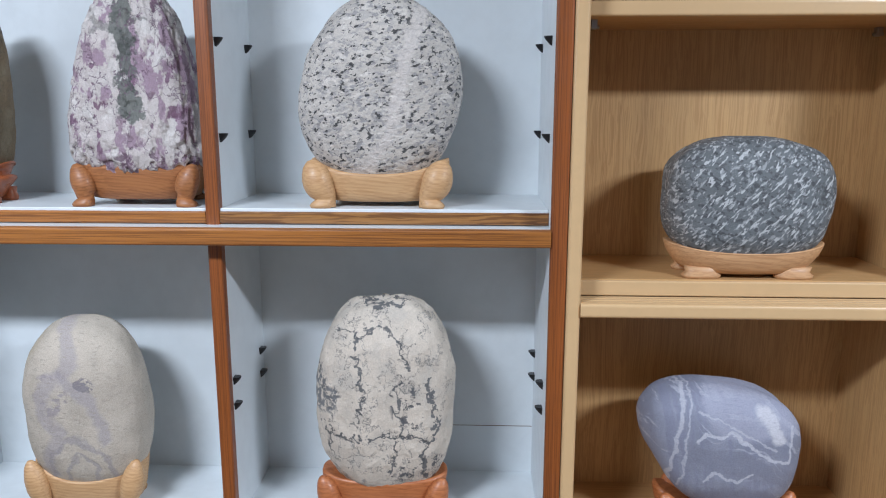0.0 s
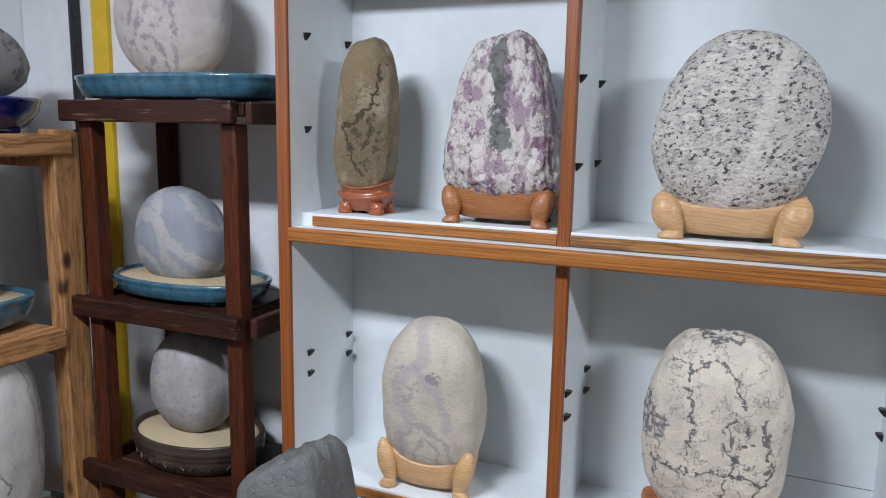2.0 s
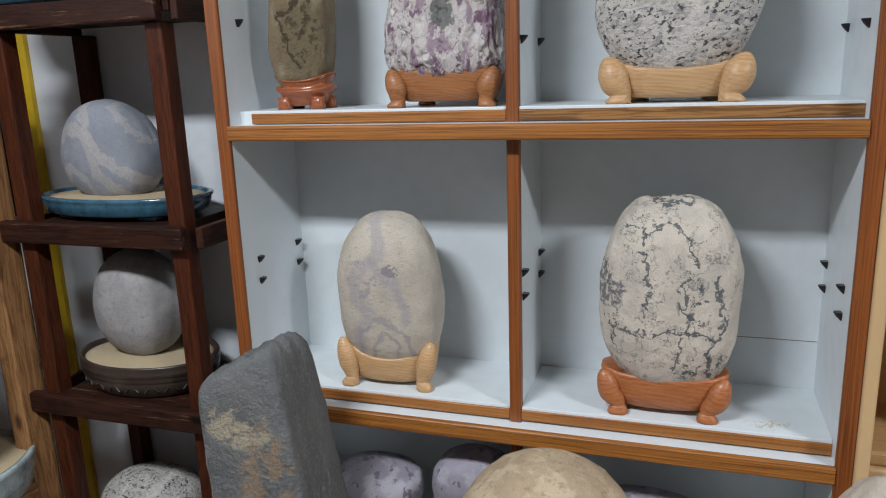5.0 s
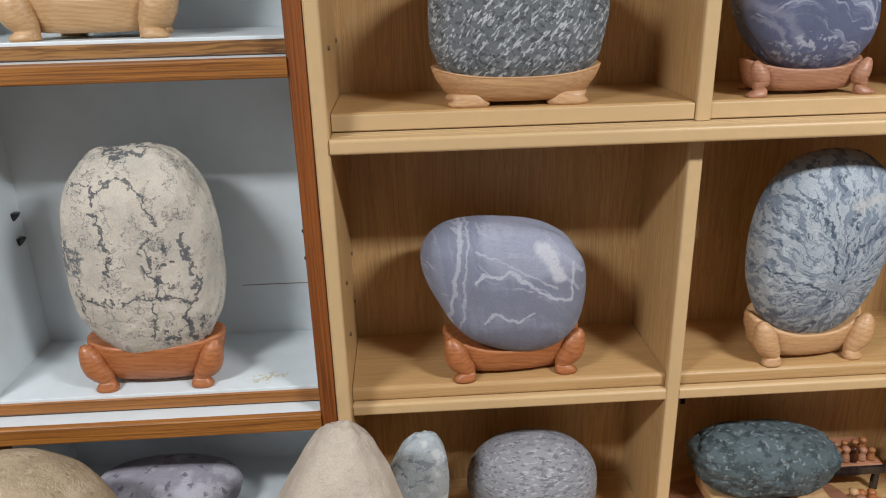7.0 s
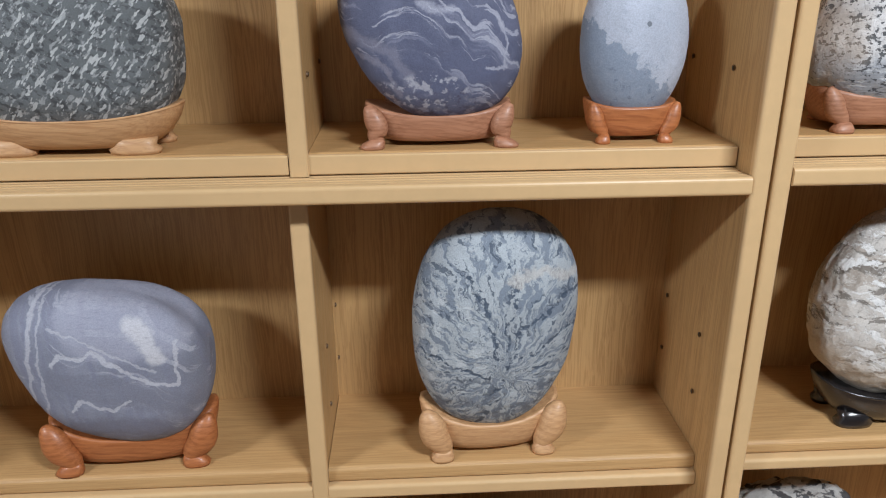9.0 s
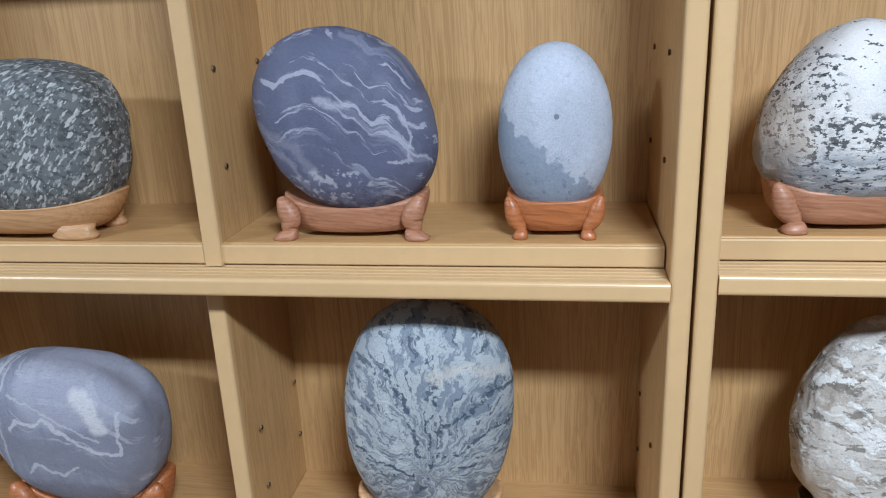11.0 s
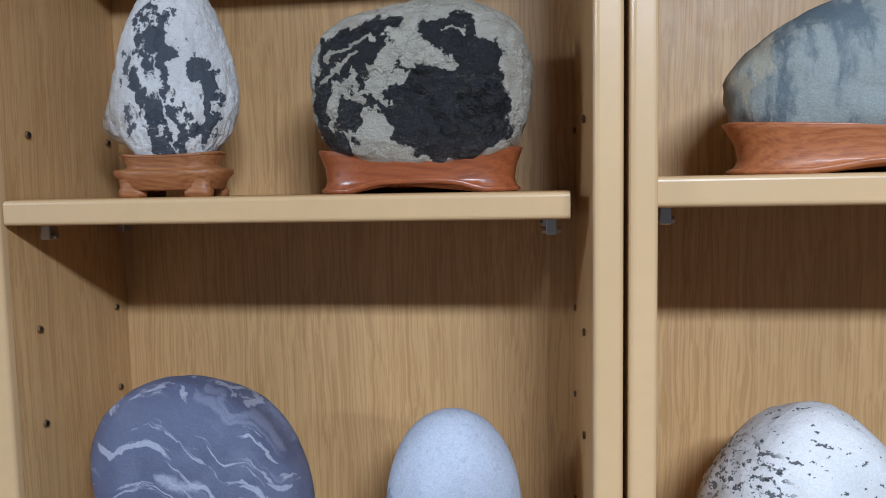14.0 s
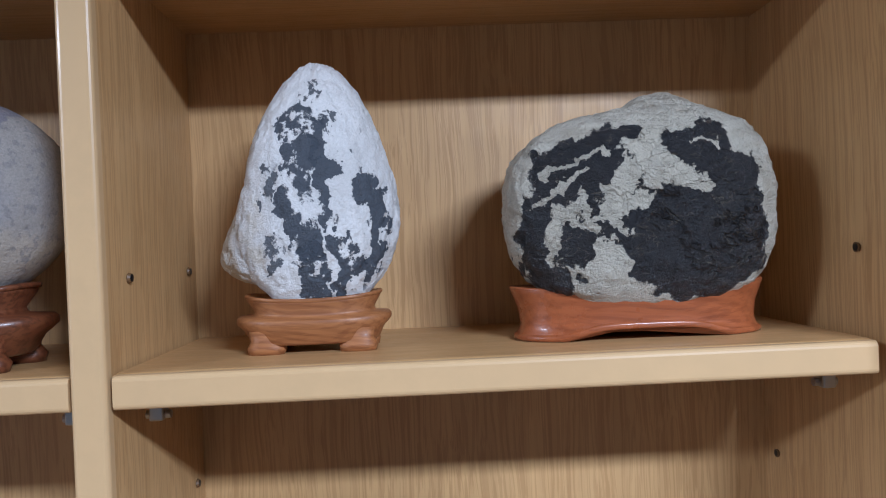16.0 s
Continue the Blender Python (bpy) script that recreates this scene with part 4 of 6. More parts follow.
M_SWIRL = stone_mat("blue_swirl_stone", (0.41, 0.455, 0.495), [
    ("fan", (0.15, 0.19, 0.25), dict(centre=(0.008, -0.04), spread=0.075, scale=170, along=0.14, warp=0.045, warp_scale=30, cut=(0.49, 0.56), detail=6, force=0.8)),
    ("fan", (0.075, 0.10, 0.14), dict(centre=(0.008, -0.04), spread=0.075, scale=280, along=0.12, warp=0.045, warp_scale=30, cut=(0.56, 0.62), detail=6, force=0.85)),
    ("patch", (0.14, 0.17, 0.215), dict(scale=70, cut=(0.51, 0.57), warp=0.05, warp_scale=40, detail=6, within=((0, -0.03, -0.085), (0.11, 0.14, 0.035)))),
    ("patch", (0.52, 0.555, 0.58), dict(scale=80, cut=(0.54, 0.60), warp=0.05, detail=6, within=((-0.05, -0.03, -0.01), (0.045, 0.14, 0.07)), force=0.7)),
    ("stroke", STREAK, dict(path=((0.010, -0.035), (0.028, 0.012), (0.055, 0.033), (0.095, 0.048)), width=0.0034, warp=0.03, warp_scale=50, broken=0.47)),
    ("stroke", STREAK, dict(path=((0.022, -0.025), (0.058, -0.006), (0.098, 0.012)), width=0.0026, warp=0.03, warp_scale=50, broken=0.47)),
    ("stroke", STREAK, dict(path=((0.030, -0.040), (0.065, -0.030), (0.095, -0.018)), width=0.0021, warp=0.03, warp_scale=50, broken=0.47)),
    ("stroke", STREAK, dict(path=((0.002, -0.028), (-0.012, 0.03), (-0.030, 0.075)), width=0.0028, warp=0.03, warp_scale=50, broken=0.47)),
    ("stroke", STREAK, dict(path=((0.006, -0.02), (0.020, 0.04), (0.012, 0.09)), width=0.0021, warp=0.03, warp_scale=50, broken=0.47)),
    ("stroke", STREAK, dict(path=((-0.01, -0.045), (-0.05, -0.035), (-0.085, -0.02)), width=0.0024, warp=0.03, warp_scale=50, broken=0.47)),
    ("stroke", STREAK, dict(path=((0.004, -0.05), (-0.004, -0.09), (-0.02, -0.12)), width=0.0031, warp=0.03, warp_scale=50, broken=0.47)),
    ("stroke", (0.52, 0.50, 0.475), dict(path=((0.015, 0.068), (0.05, 0.078), (0.085, 0.066)), width=0.0081, warp=0.03, warp_scale=50, soft=0.3, force=0.6))], 0.6, relief=0.6)
CREST = (0.37, 0.385, 0.47)
M_WAVY = stone_mat("dark_blue_banded_stone", (0.112, 0.125, 0.20), [
    ("patch", (0.155, 0.17, 0.255), dict(scale=18, cut=(0.45, 0.65), force=0.6)),
    ("strata", (0.24, 0.255, 0.345), dict(scale=46, cut=(0.54, 0.62), slope=-0.42, amp=0.13, ridge_scale=17, ridge_detail=2.2, along=0.05, warp=0.012, warp_scale=45, seed=4.2, force=0.6, outside=((-0.05, 0, -0.075), (0.10, 0.2, 0.055)))),
    ("strata", CREST, dict(scale=105, cut=(0.555, 0.60), slope=-0.42, amp=0.13, ridge_scale=17, ridge_detail=2.2, along=0.05, warp=0.012, warp_scale=45, seed=4.2, force=0.85, outside=((-0.05, 0, -0.075), (0.10, 0.2, 0.055)))),
    ("stroke", CREST, dict(path=((-0.010, 0.024), (0.014, 0.021)), width=0.007, warp=0.02, warp_scale=60, soft=0.2, force=0.75)),
    ("stroke", CREST, dict(path=((0.052, -0.033), (0.070, -0.034), (0.072, -0.012), (0.060, 0.018)), width=0.0024, warp=0.02, warp_scale=60, soft=0.4, force=0.8)),
    ("stroke", (0.22, 0.225, 0.30), dict(path=((-0.082, 0.0), (-0.040, -0.018), (-0.018, -0.050)), width=0.008, warp=0.02, warp_scale=60, soft=0.2, force=0.7)),
    ("stroke", (0.25, 0.25, 0.32), dict(path=((-0.072, -0.020), (-0.044, -0.034), (-0.032, -0.06)), width=0.004, warp=0.02, warp_scale=60, soft=0.2, force=0.6)),
    ("patch", (0.42, 0.43, 0.50), dict(scale=110, cut=(0.51, 0.60), within=((-0.008, -0.03, -0.056), (0.045, 0.12, 0.018)), force=0.8)),
    ("patch", (0.28, 0.29, 0.36), dict(scale=60, cut=(0.48, 0.60), within=((0, -0.03, -0.078), (0.085, 0.12, 0.02)), force=0.7)),
    ("patch", (0.07, 0.07, 0.11), dict(scale=130, cut=(0.54, 0.62), within=((0, -0.03, -0.075), (0.07, 0.12, 0.02)), force=0.6))], 0.6, relief=0.3, grain=0.06)
M_EGG = stone_mat("pale_blue_egg_stone", (0.47, 0.51, 0.60), [
    ("half", (0.22, 0.27, 0.35), dict(normal=(-0.62, 0, -0.75), offset=0.016, warp=0.05, warp_scale=75, edge=0.002)),
    ("fleck", (0.30, 0.34, 0.42), dict(scale=150, cut=(0.53, 0.66), force=0.4)),
    ("blob", (0.15, 0.17, 0.2), dict(centre=(0.002, -0.045, 0.018), radii=(0.0025, 0.03, 0.0025), warp=0.002)),
    ("fleck", (0.16, 0.20, 0.27), dict(scale=110, cut=(0.6, 0.64), within=((-0.03, -0.02, -0.055), (0.05, 0.1, 0.035)), force=0.7))], 0.75, relief=0.3, grain=0.07)
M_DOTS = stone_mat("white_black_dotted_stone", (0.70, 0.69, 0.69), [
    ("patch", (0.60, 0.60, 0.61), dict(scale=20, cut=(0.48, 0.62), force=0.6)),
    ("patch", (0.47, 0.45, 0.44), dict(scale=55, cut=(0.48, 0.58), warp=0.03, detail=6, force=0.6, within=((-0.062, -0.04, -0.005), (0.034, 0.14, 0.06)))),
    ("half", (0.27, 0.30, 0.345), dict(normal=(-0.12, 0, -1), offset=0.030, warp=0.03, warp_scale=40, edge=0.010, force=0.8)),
    ("fleck", (0.60, 0.62, 0.64), dict(scale=70, cut=(0.53, 0.58), stretch=(0.45, 1, 1.8), within=((0, -0.03, -0.055), (0.1, 0.14, 0.022)), force=0.75)),
    ("fleck", (0.045, 0.05, 0.058), dict(scale=190, cut=(0.51, 0.55), stretch=(0.75, 1, 1.3), detail=4, within=((-0.008, -0.05, -0.010), (0.030, 0.14, 0.016)))),
    ("fleck", (0.05, 0.055, 0.062), dict(scale=210, cut=(0.54, 0.58), stretch=(0.8, 1, 1.2), detail=4, within=((-0.055, -0.04, 0.012), (0.032, 0.14, 0.055)))),
    ("fleck", (0.06, 0.065, 0.075), dict(scale=200, cut=(0.56, 0.60), stretch=(0.7, 1, 1.4), detail=4, within=((0.01, -0.04, -0.042), (0.075, 0.14, 0.02)))),
    ("fleck", (0.035, 0.038, 0.042), dict(scale=170, cut=(0.635, 0.66), stretch=(0.8, 1, 1.2), detail=3)),
    ("blob", (0.55, 0.45, 0.36), dict(centre=(-0.07, -0.02, -0.01), radii=(0.02, 0.06, 0.03), warp=0.04, edge=0.6, force=0.4))], 0.65, relief=0.6, grain=0.04)
SHADE_BLUE = (0.075, 0.10, 0.135)
M_FIGURE = stone_mat("blue_grey_figured_stone", (0.23, 0.28, 0.35), [
    ("patch", (0.28, 0.325, 0.385), dict(scale=34, cut=(0.45, 0.62), force=0.6)),
    ("blob", SHADE_BLUE, dict(centre=(0.004, -0.04, 0.033), radii=(0.040, 0.09, 0.028), warp=0.022, warp_scale=50, edge=0.08, force=0.92)),
    ("stroke", SHADE_BLUE, dict(path=((0.003, 0.01), (0.002, -0.03), (0.0, -0.07)), width=0.0130, warp=0.026, warp_scale=65, soft=0.8, force=0.92)),
    ("stroke", SHADE_BLUE, dict(path=((-0.018, -0.062), (0.028, -0.060)), width=0.0120, warp=0.026, warp_scale=65, soft=0.8, force=0.92)),
    ("stroke", SHADE_BLUE, dict(path=((-0.045, 0.014), (-0.032, -0.008), (-0.004, -0.014)), width=0.0035, warp=0.026, warp_scale=65)),
    ("stroke", SHADE_BLUE, dict(path=((0.006, -0.004), (0.034, -0.002), (0.046, 0.02)), width=0.0060, warp=0.026, warp_scale=65)),
    ("blob", (0.30, 0.345, 0.405), dict(centre=(-0.022, -0.045, 0.002), radii=(0.018, 0.09, 0.013), warp=0.014, edge=0.08, force=0.9)),
    ("blob", (0.30, 0.345, 0.405), dict(centre=(0.030, -0.045, -0.022), radii=(0.015, 0.09, 0.013), warp=0.014, edge=0.08, force=0.9)),
    ("fleck", (0.04, 0.055, 0.075), dict(scale=90, cut=(0.57, 0.62), within=((-0.018, -0.04, 0.05), (0.022, 0.1, 0.016)), force=0.9)),
    ("fleck", (0.20, 0.24, 0.29), dict(scale=110, cut=(0.56, 0.62), force=0.6)),
    ("patch", (0.36, 0.395, 0.43), dict(scale=70, cut=(0.60, 0.66), force=0.5))], 0.55, relief=0.4)
M_BRECCIA = stone_mat("grey_breccia_stone", (0.60, 0.57, 0.535), [
    ("strata", (0.36, 0.31, 0.265), dict(scale=48, cut=(0.525, 0.59), slope=0.12, amp=0.05, along=0.30, warp=0.022, warp_scale=40, detail=5, force=0.8)),
    ("strata", (0.17, 0.15, 0.13), dict(scale=80, cut=(0.56, 0.60), slope=0.12, amp=0.05, along=0.28, warp=0.022, warp_scale=40, detail=5, force=0.85)),
    ("strata", (0.77, 0.77, 0.765), dict(scale=100, cut=(0.535, 0.57), slope=-0.05, amp=0.05, seed=5.0, along=0.24, warp=0.026, warp_scale=44, detail=6, force=0.9)),
    ("vein", (0.74, 0.74, 0.735), dict(scale=34, width=0.014, stretch=(0.7, 1, 1.5), turn=(0, -30, 0), warp=0.05, warp_scale=50, detail=6)),
    ("vein", (0.15, 0.135, 0.12), dict(scale=28, width=0.008, stretch=(0.7, 1, 1.5), turn=(0, 25, 0), warp=0.05, warp_scale=50, force=0.7)),
    ("half", (0.50, 0.42, 0.33), dict(normal=(-0.35, 0, -1), offset=0.075, warp=0.06, edge=0.012, force=0.6))], 0.65, relief=0.6, relief_scale=40)
INKBLUE = (0.05, 0.062, 0.082)
M_POINTED = stone_mat("white_stone_dark_patches", (0.74, 0.735, 0.73), [
    ("patch", (0.56, 0.51, 0.43), dict(scale=35, cut=(0.42, 0.6), within=((-0.045, 0, -0.02), (0.018, 0.08, 0.05)), force=0.7)),
    ("stroke", INKBLUE, dict(path=((-0.006, 0.050), (-0.004, 0.022), (-0.012, -0.006), (-0.004, -0.034)), width=0.0104, warp=0.034, warp_scale=80, broken=0.40, break_scale=60, soft=0.85, force=0.97)),
    ("stroke", INKBLUE, dict(path=((0.004, 0.040), (0.012, 0.010), (0.006, -0.014)), width=0.0057, warp=0.034, warp_scale=80, broken=0.40, break_scale=60, soft=0.85, force=0.97)),
    ("stroke", INKBLUE, dict(path=((0.034, 0.006), (0.039, -0.020), (0.032, -0.045)), width=0.0059, warp=0.034, warp_scale=80, broken=0.36, break_scale=60, soft=0.85, force=0.97)),
    ("stroke", INKBLUE, dict(path=((0.0, -0.036), (0.001, -0.075)), width=0.0081, warp=0.034, warp_scale=80, broken=0.38, break_scale=60, soft=0.85, force=0.97)),
    ("stroke", INKBLUE, dict(path=((0.014, -0.026), (0.022, -0.045), (0.014, -0.066)), width=0.0052, warp=0.034, warp_scale=80, broken=0.42, break_scale=60, soft=0.85, force=0.97)),
    ("stroke", INKBLUE, dict(path=((-0.022, 0.015), (-0.026, -0.004)), width=0.0034, warp=0.034, warp_scale=80, broken=0.40, soft=0.85)),
    ("stroke", INKBLUE, dict(path=((-0.022, -0.026), (-0.026, -0.046)), width=0.0038, warp=0.034, warp_scale=80, broken=0.46, soft=0.85)),
    ("stroke", INKBLUE, dict(path=((0.002, 0.066), (0.012, 0.048)), width=0.0030, warp=0.034, warp_scale=80, broken=0.44, soft=0.8)),
    ("fleck", (0.09, 0.10, 0.12), dict(scale=110, cut=(0.61, 0.64), stretch=(1.3, 1, 0.7), within=((0.012, -0.03, -0.01), (0.035, 0.1, 0.06)), force=0.9))], 0.6, relief=0.8, relief_scale=70, grain=0.04)
JET, CREAM_SKIN = (0.017, 0.019, 0.023), (0.52, 0.485, 0.40)
M_COW = stone_mat("cream_and_black_stone", (0.55, 0.515, 0.43), [
    ("patch", (0.40, 0.36, 0.285), dict(scale=50, cut=(0.5, 0.62), stretch=(0.8, 1, 1.6), force=0.6)),
    ("blob", JET, dict(centre=(0.031, -0.05, -0.021), radii=(0.041, 0.12, 0.037), warp=0.034, warp_scale=70, edge=0.03, force=1.0)),
    ("blob", JET, dict(centre=(-0.001, -0.05, -0.016), radii=(0.019, 0.12, 0.032), warp=0.034, warp_scale=70, edge=0.04, force=1.0)),
    ("blob", JET, dict(centre=(0.029, -0.05, 0.034), radii=(0.021, 0.12, 0.015), warp=0.034, warp_scale=70, edge=0.04, force=1.0)),
    ("blob", JET, dict(centre=(0.048, -0.05, 0.014), radii=(0.018, 0.12, 0.020), warp=0.034, warp_scale=70, edge=0.04, force=1.0)),
    ("stroke", JET, dict(path=((-0.064, 0.028), (-0.04, 0.037), (-0.012, 0.044)), width=0.0075, warp=0.03, warp_scale=75, soft=0.85, force=1.0)),
    ("blob", JET, dict(centre=(-0.040, -0.05, 0.019), radii=(0.032, 0.12, 0.020), warp=0.034, warp_scale=70, edge=0.04, force=1.0)),
    ("stroke", JET, dict(path=((-0.069, 0.006), (-0.068, -0.034), (-0.056, -0.046)), width=0.0085, warp=0.03, warp_scale=75, soft=0.85, force=1.0)),
    ("blob", JET, dict(centre=(-0.047, -0.05, -0.020), radii=(0.011, 0.12, 0.018), warp=0.034, warp_scale=70, edge=0.05, force=1.0)),
    ("blob", JET, dict(centre=(-0.026, -0.05, -0.006), radii=(0.016, 0.12, 0.013), warp=0.034, warp_scale=70, edge=0.05, force=1.0)),
    ("stroke", CREAM_SKIN, dict(path=((-0.024, 0.010), (-0.008, 0.030), (0.008, 0.052)), width=0.0075, warp=0.03, warp_scale=75, soft=0.85)),
    ("stroke", CREAM_SKIN, dict(path=((-0.026, 0.002), (-0.004, 0.006)), width=0.0075, warp=0.03, warp_scale=75, soft=0.85)),
    ("stroke", CREAM_SKIN, dict(path=((0.006, 0.024), (0.016, 0.017), (0.030, 0.013)), width=0.0040, warp=0.03, warp_scale=75, soft=0.85)),
    ("stroke", CREAM_SKIN, dict(path=((-0.068, 0.004), (-0.050, 0.016), (-0.038, 0.018)), width=0.0026, warp=0.03, warp_scale=75, soft=0.85)),
    ("stroke", CREAM_SKIN, dict(path=((-0.062, 0.020), (-0.040, 0.028), (-0.026, 0.034)), width=0.0020, warp=0.03, warp_scale=75, soft=0.85)),
    ("stroke", CREAM_SKIN, dict(path=((-0.060, -0.030), (-0.056, -0.006), (-0.042, 0.006), (-0.036, -0.010)), width=0.0028, warp=0.03, warp_scale=75, soft=0.85)),
    ("stroke", CREAM_SKIN, dict(path=((-0.052, -0.004), (-0.032, -0.004), (-0.014, -0.014)), width=0.0024, warp=0.03, warp_scale=75, soft=0.85)),
    ("stroke", CREAM_SKIN, dict(path=((0.020, 0.038), (0.038, 0.037)), width=0.0012, warp=0.03, warp_scale=75, soft=0.8)),
    ("vein", (0.035, 0.037, 0.042), dict(scale=26, width=0.022, warp=0.04, warp_scale=40, stretch=(0.8, 1, 1.3), turn=(0, -25, 0), within=((0.030, -0.05, -0.018), (0.036, 0.12, 0.032)), force=0.8, **{"raise": -1.6})),
    ("vein", (0.22, 0.195, 0.15), dict(scale=38, width=0.007, warp=0.04, stretch=(0.6, 1, 1.6), force=0.45))], 0.32, relief=1.0, relief_scale=24, depth=0.010, grain=0.05, gloss=0.55)
M_STREAK = stone_mat("tan_grey_streaked_stone", (0.36, 0.335, 0.315), [
    ("stroke", (0.19, 0.18, 0.22), dict(path=((0.062, 0.055), (0.056, 0.02), (0.050, -0.035)), width=0.010, warp=0.03, warp_scale=60, soft=0.7, force=0.85)),
    ("patch", (0.27, 0.26, 0.27), dict(scale=24, cut=(0.5, 0.64), force=0.6)),
    ("patch", (0.43, 0.38, 0.32), dict(scale=20, cut=(0.45, 0.6), within=((0.05, -0.03, -0.05), (0.07, 0.12, 0.03)), force=0.7)),
    ("fleck", (0.20, 0.195, 0.205), dict(scale=210, cut=(0.53, 0.62), force=0.6))], 0.75, relief=0.5)
M_GREY = stone_mat("plain_grey_stone", (0.33, 0.315, 0.31), [("fleck", (0.22, 0.21, 0.215), dict(scale=90, cut=(0.52, 0.64), force=0.6)), ("patch", (0.40, 0.385, 0.37), dict(scale=18, cut=(0.5, 0.7), force=0.6))], 0.85, relief=0.4, grain=0.1)
PINK_BAND = (0.385, 0.36, 0.35)
M_BLUEBAND = stone_mat("grey_stone_pink_bands", (0.265, 0.28, 0.315), [
    ("stroke", PINK_BAND, dict(path=((-0.09, 0.02), (-0.05, 0.046), (-0.007, 0.038), (0.014, -0.035), (0.06, -0.085)), width=0.0117, warp=0.03, warp_scale=40, soft=0.7, force=0.8)),
    ("stroke", PINK_BAND, dict(path=((-0.028, 0.09), (0.018, 0.005), (0.085, -0.052)), width=0.0108, warp=0.03, warp_scale=40, soft=0.7, force=0.8)),
    ("stroke", PINK_BAND, dict(path=((-0.072, -0.058), (-0.05, -0.018), (-0.018, -0.045), (-0.01, -0.08)), width=0.0072, warp=0.03, warp_scale=40, soft=0.7, force=0.8)),
    ("stroke", PINK_BAND, dict(path=((0.03, 0.08), (0.09, 0.02)), width=0.0054, warp=0.03, warp_scale=40, soft=0.6, force=0.6)),
    ("fleck", (0.19, 0.20, 0.22), dict(scale=220, cut=(0.5, 0.66), force=0.4))], 0.8, relief=0.35)
M_PINKGREY = stone_mat("pink_grey_blotched_stone", (0.44, 0.40, 0.385), [
    ("patch", (0.24, 0.22, 0.25), dict(scale=50, cut=(0.52, 0.57), stretch=(1.3, 1, 0.9), detail=7, within=((0.0, -0.05, 0.0), (0.07, 0.15, 0.12)))),
    ("patch", (0.50, 0.46, 0.43), dict(scale=20, cut=(0.5, 0.66), force=0.6))], 0.8, relief=0.5)
M_RIVER = stone_mat("grey_stone_dark_islands", (0.30, 0.295, 0.29), [
    ("patch", (0.13, 0.13, 0.145), dict(scale=17, cut=(0.53, 0.555), warp=0.05, warp_scale=60, detail=6)),
    ("fleck", (0.40, 0.39, 0.37), dict(scale=120, cut=(0.55, 0.66), force=0.5))], 0.75, relief=0.4)
M_MOUNTAIN = stone_mat("white_grey_marbled_stone", (0.56, 0.555, 0.535), [
    ("strata", (0.14, 0.145, 0.15), dict(axis=1, scale=55, cut=(0.53, 0.60), slope=-0.7, amp=0.13, ridge_scale=14, ridge_detail=3, along=0.12, warp=0.03, warp_scale=35, force=0.85)),
    ("strata", (0.24, 0.245, 0.25), dict(axis=1, scale=120, cut=(0.52, 0.62), slope=-0.7, amp=0.13, ridge_scale=14, ridge_detail=3, along=0.1, warp=0.03, warp_scale=35, force=0.6)),
    ("vein", (0.10, 0.105, 0.11), dict(scale=24, width=0.012, warp=0.05))], 0.7, relief=0.7)
LAYER_LINE = (0.25, 0.25, 0.26)
M_KNOT = stone_mat("pale_layered_stone", (0.47, 0.45, 0.425), [
    ("patch", (0.40, 0.385, 0.37), dict(scale=22, cut=(0.48, 0.62), stretch=(1, 1.4, 0.6), force=0.6)),
    ("stroke", LAYER_LINE, dict(side=True, path=((0.030, 0.185), (0.074, 0.085), (0.078, -0.055), (0.090, -0.16)), width=0.0030, warp=0.034, warp_scale=26, soft=0.4, force=0.8)),
    ("stroke", LAYER_LINE, dict(side=True, path=((0.018, 0.185), (0.060, 0.095), (0.064, -0.03), (0.074, -0.16)), width=0.0028, warp=0.034, warp_scale=26, soft=0.4, force=0.8)),
    ("stroke", LAYER_LINE, dict(side=True, path=((0.006, 0.185), (0.043, 0.110), (0.050, -0.01), (0.060, -0.16)), width=0.0030, warp=0.034, warp_scale=26, soft=0.4, force=0.75)),
    ("blob", (0.21, 0.21, 0.22), dict(centre=(0.06, -0.057, -0.004), radii=(0.09, 0.016, 0.030), warp=0.02, edge=0.15, force=0.8)),
    ("blob", (0.46, 0.44, 0.415), dict(centre=(0.06, -0.057, -0.004), radii=(0.09, 0.011, 0.024), warp=0.02, edge=0.15, force=0.9)),
    ("stroke", (0.15, 0.15, 0.16), dict(side=True, path=((-0.044, -0.024), (-0.018, -0.055), (-0.024, -0.110), (-0.055, -0.140)), width=0.0030, warp=0.034, warp_scale=26, soft=0.5, broken=0.36)),
    ("patch", (0.20, 0.20, 0.21), dict(scale=60, cut=(0.52, 0.58), within=((0.06, -0.045, -0.12), (0.12, 0.03, 0.035)), force=0.8)),
    ("blob", (0.43, 0.20, 0.085), dict(centre=(0.06, -0.034, 0.083), radii=(0.09, 0.0155, 0.0165), warp=0.006, edge=0.12)),
    ("blob", (0.22, 0.10, 0.05), dict(centre=(0.06, -0.032, 0.083), radii=(0.09, 0.004, 0.004), warp=0.004, edge=0.4)),
    ("fleck", (0.36, 0.345, 0.33), dict(scale=200, cut=(0.54, 0.66), force=0.5))], 0.8, relief=0.45)
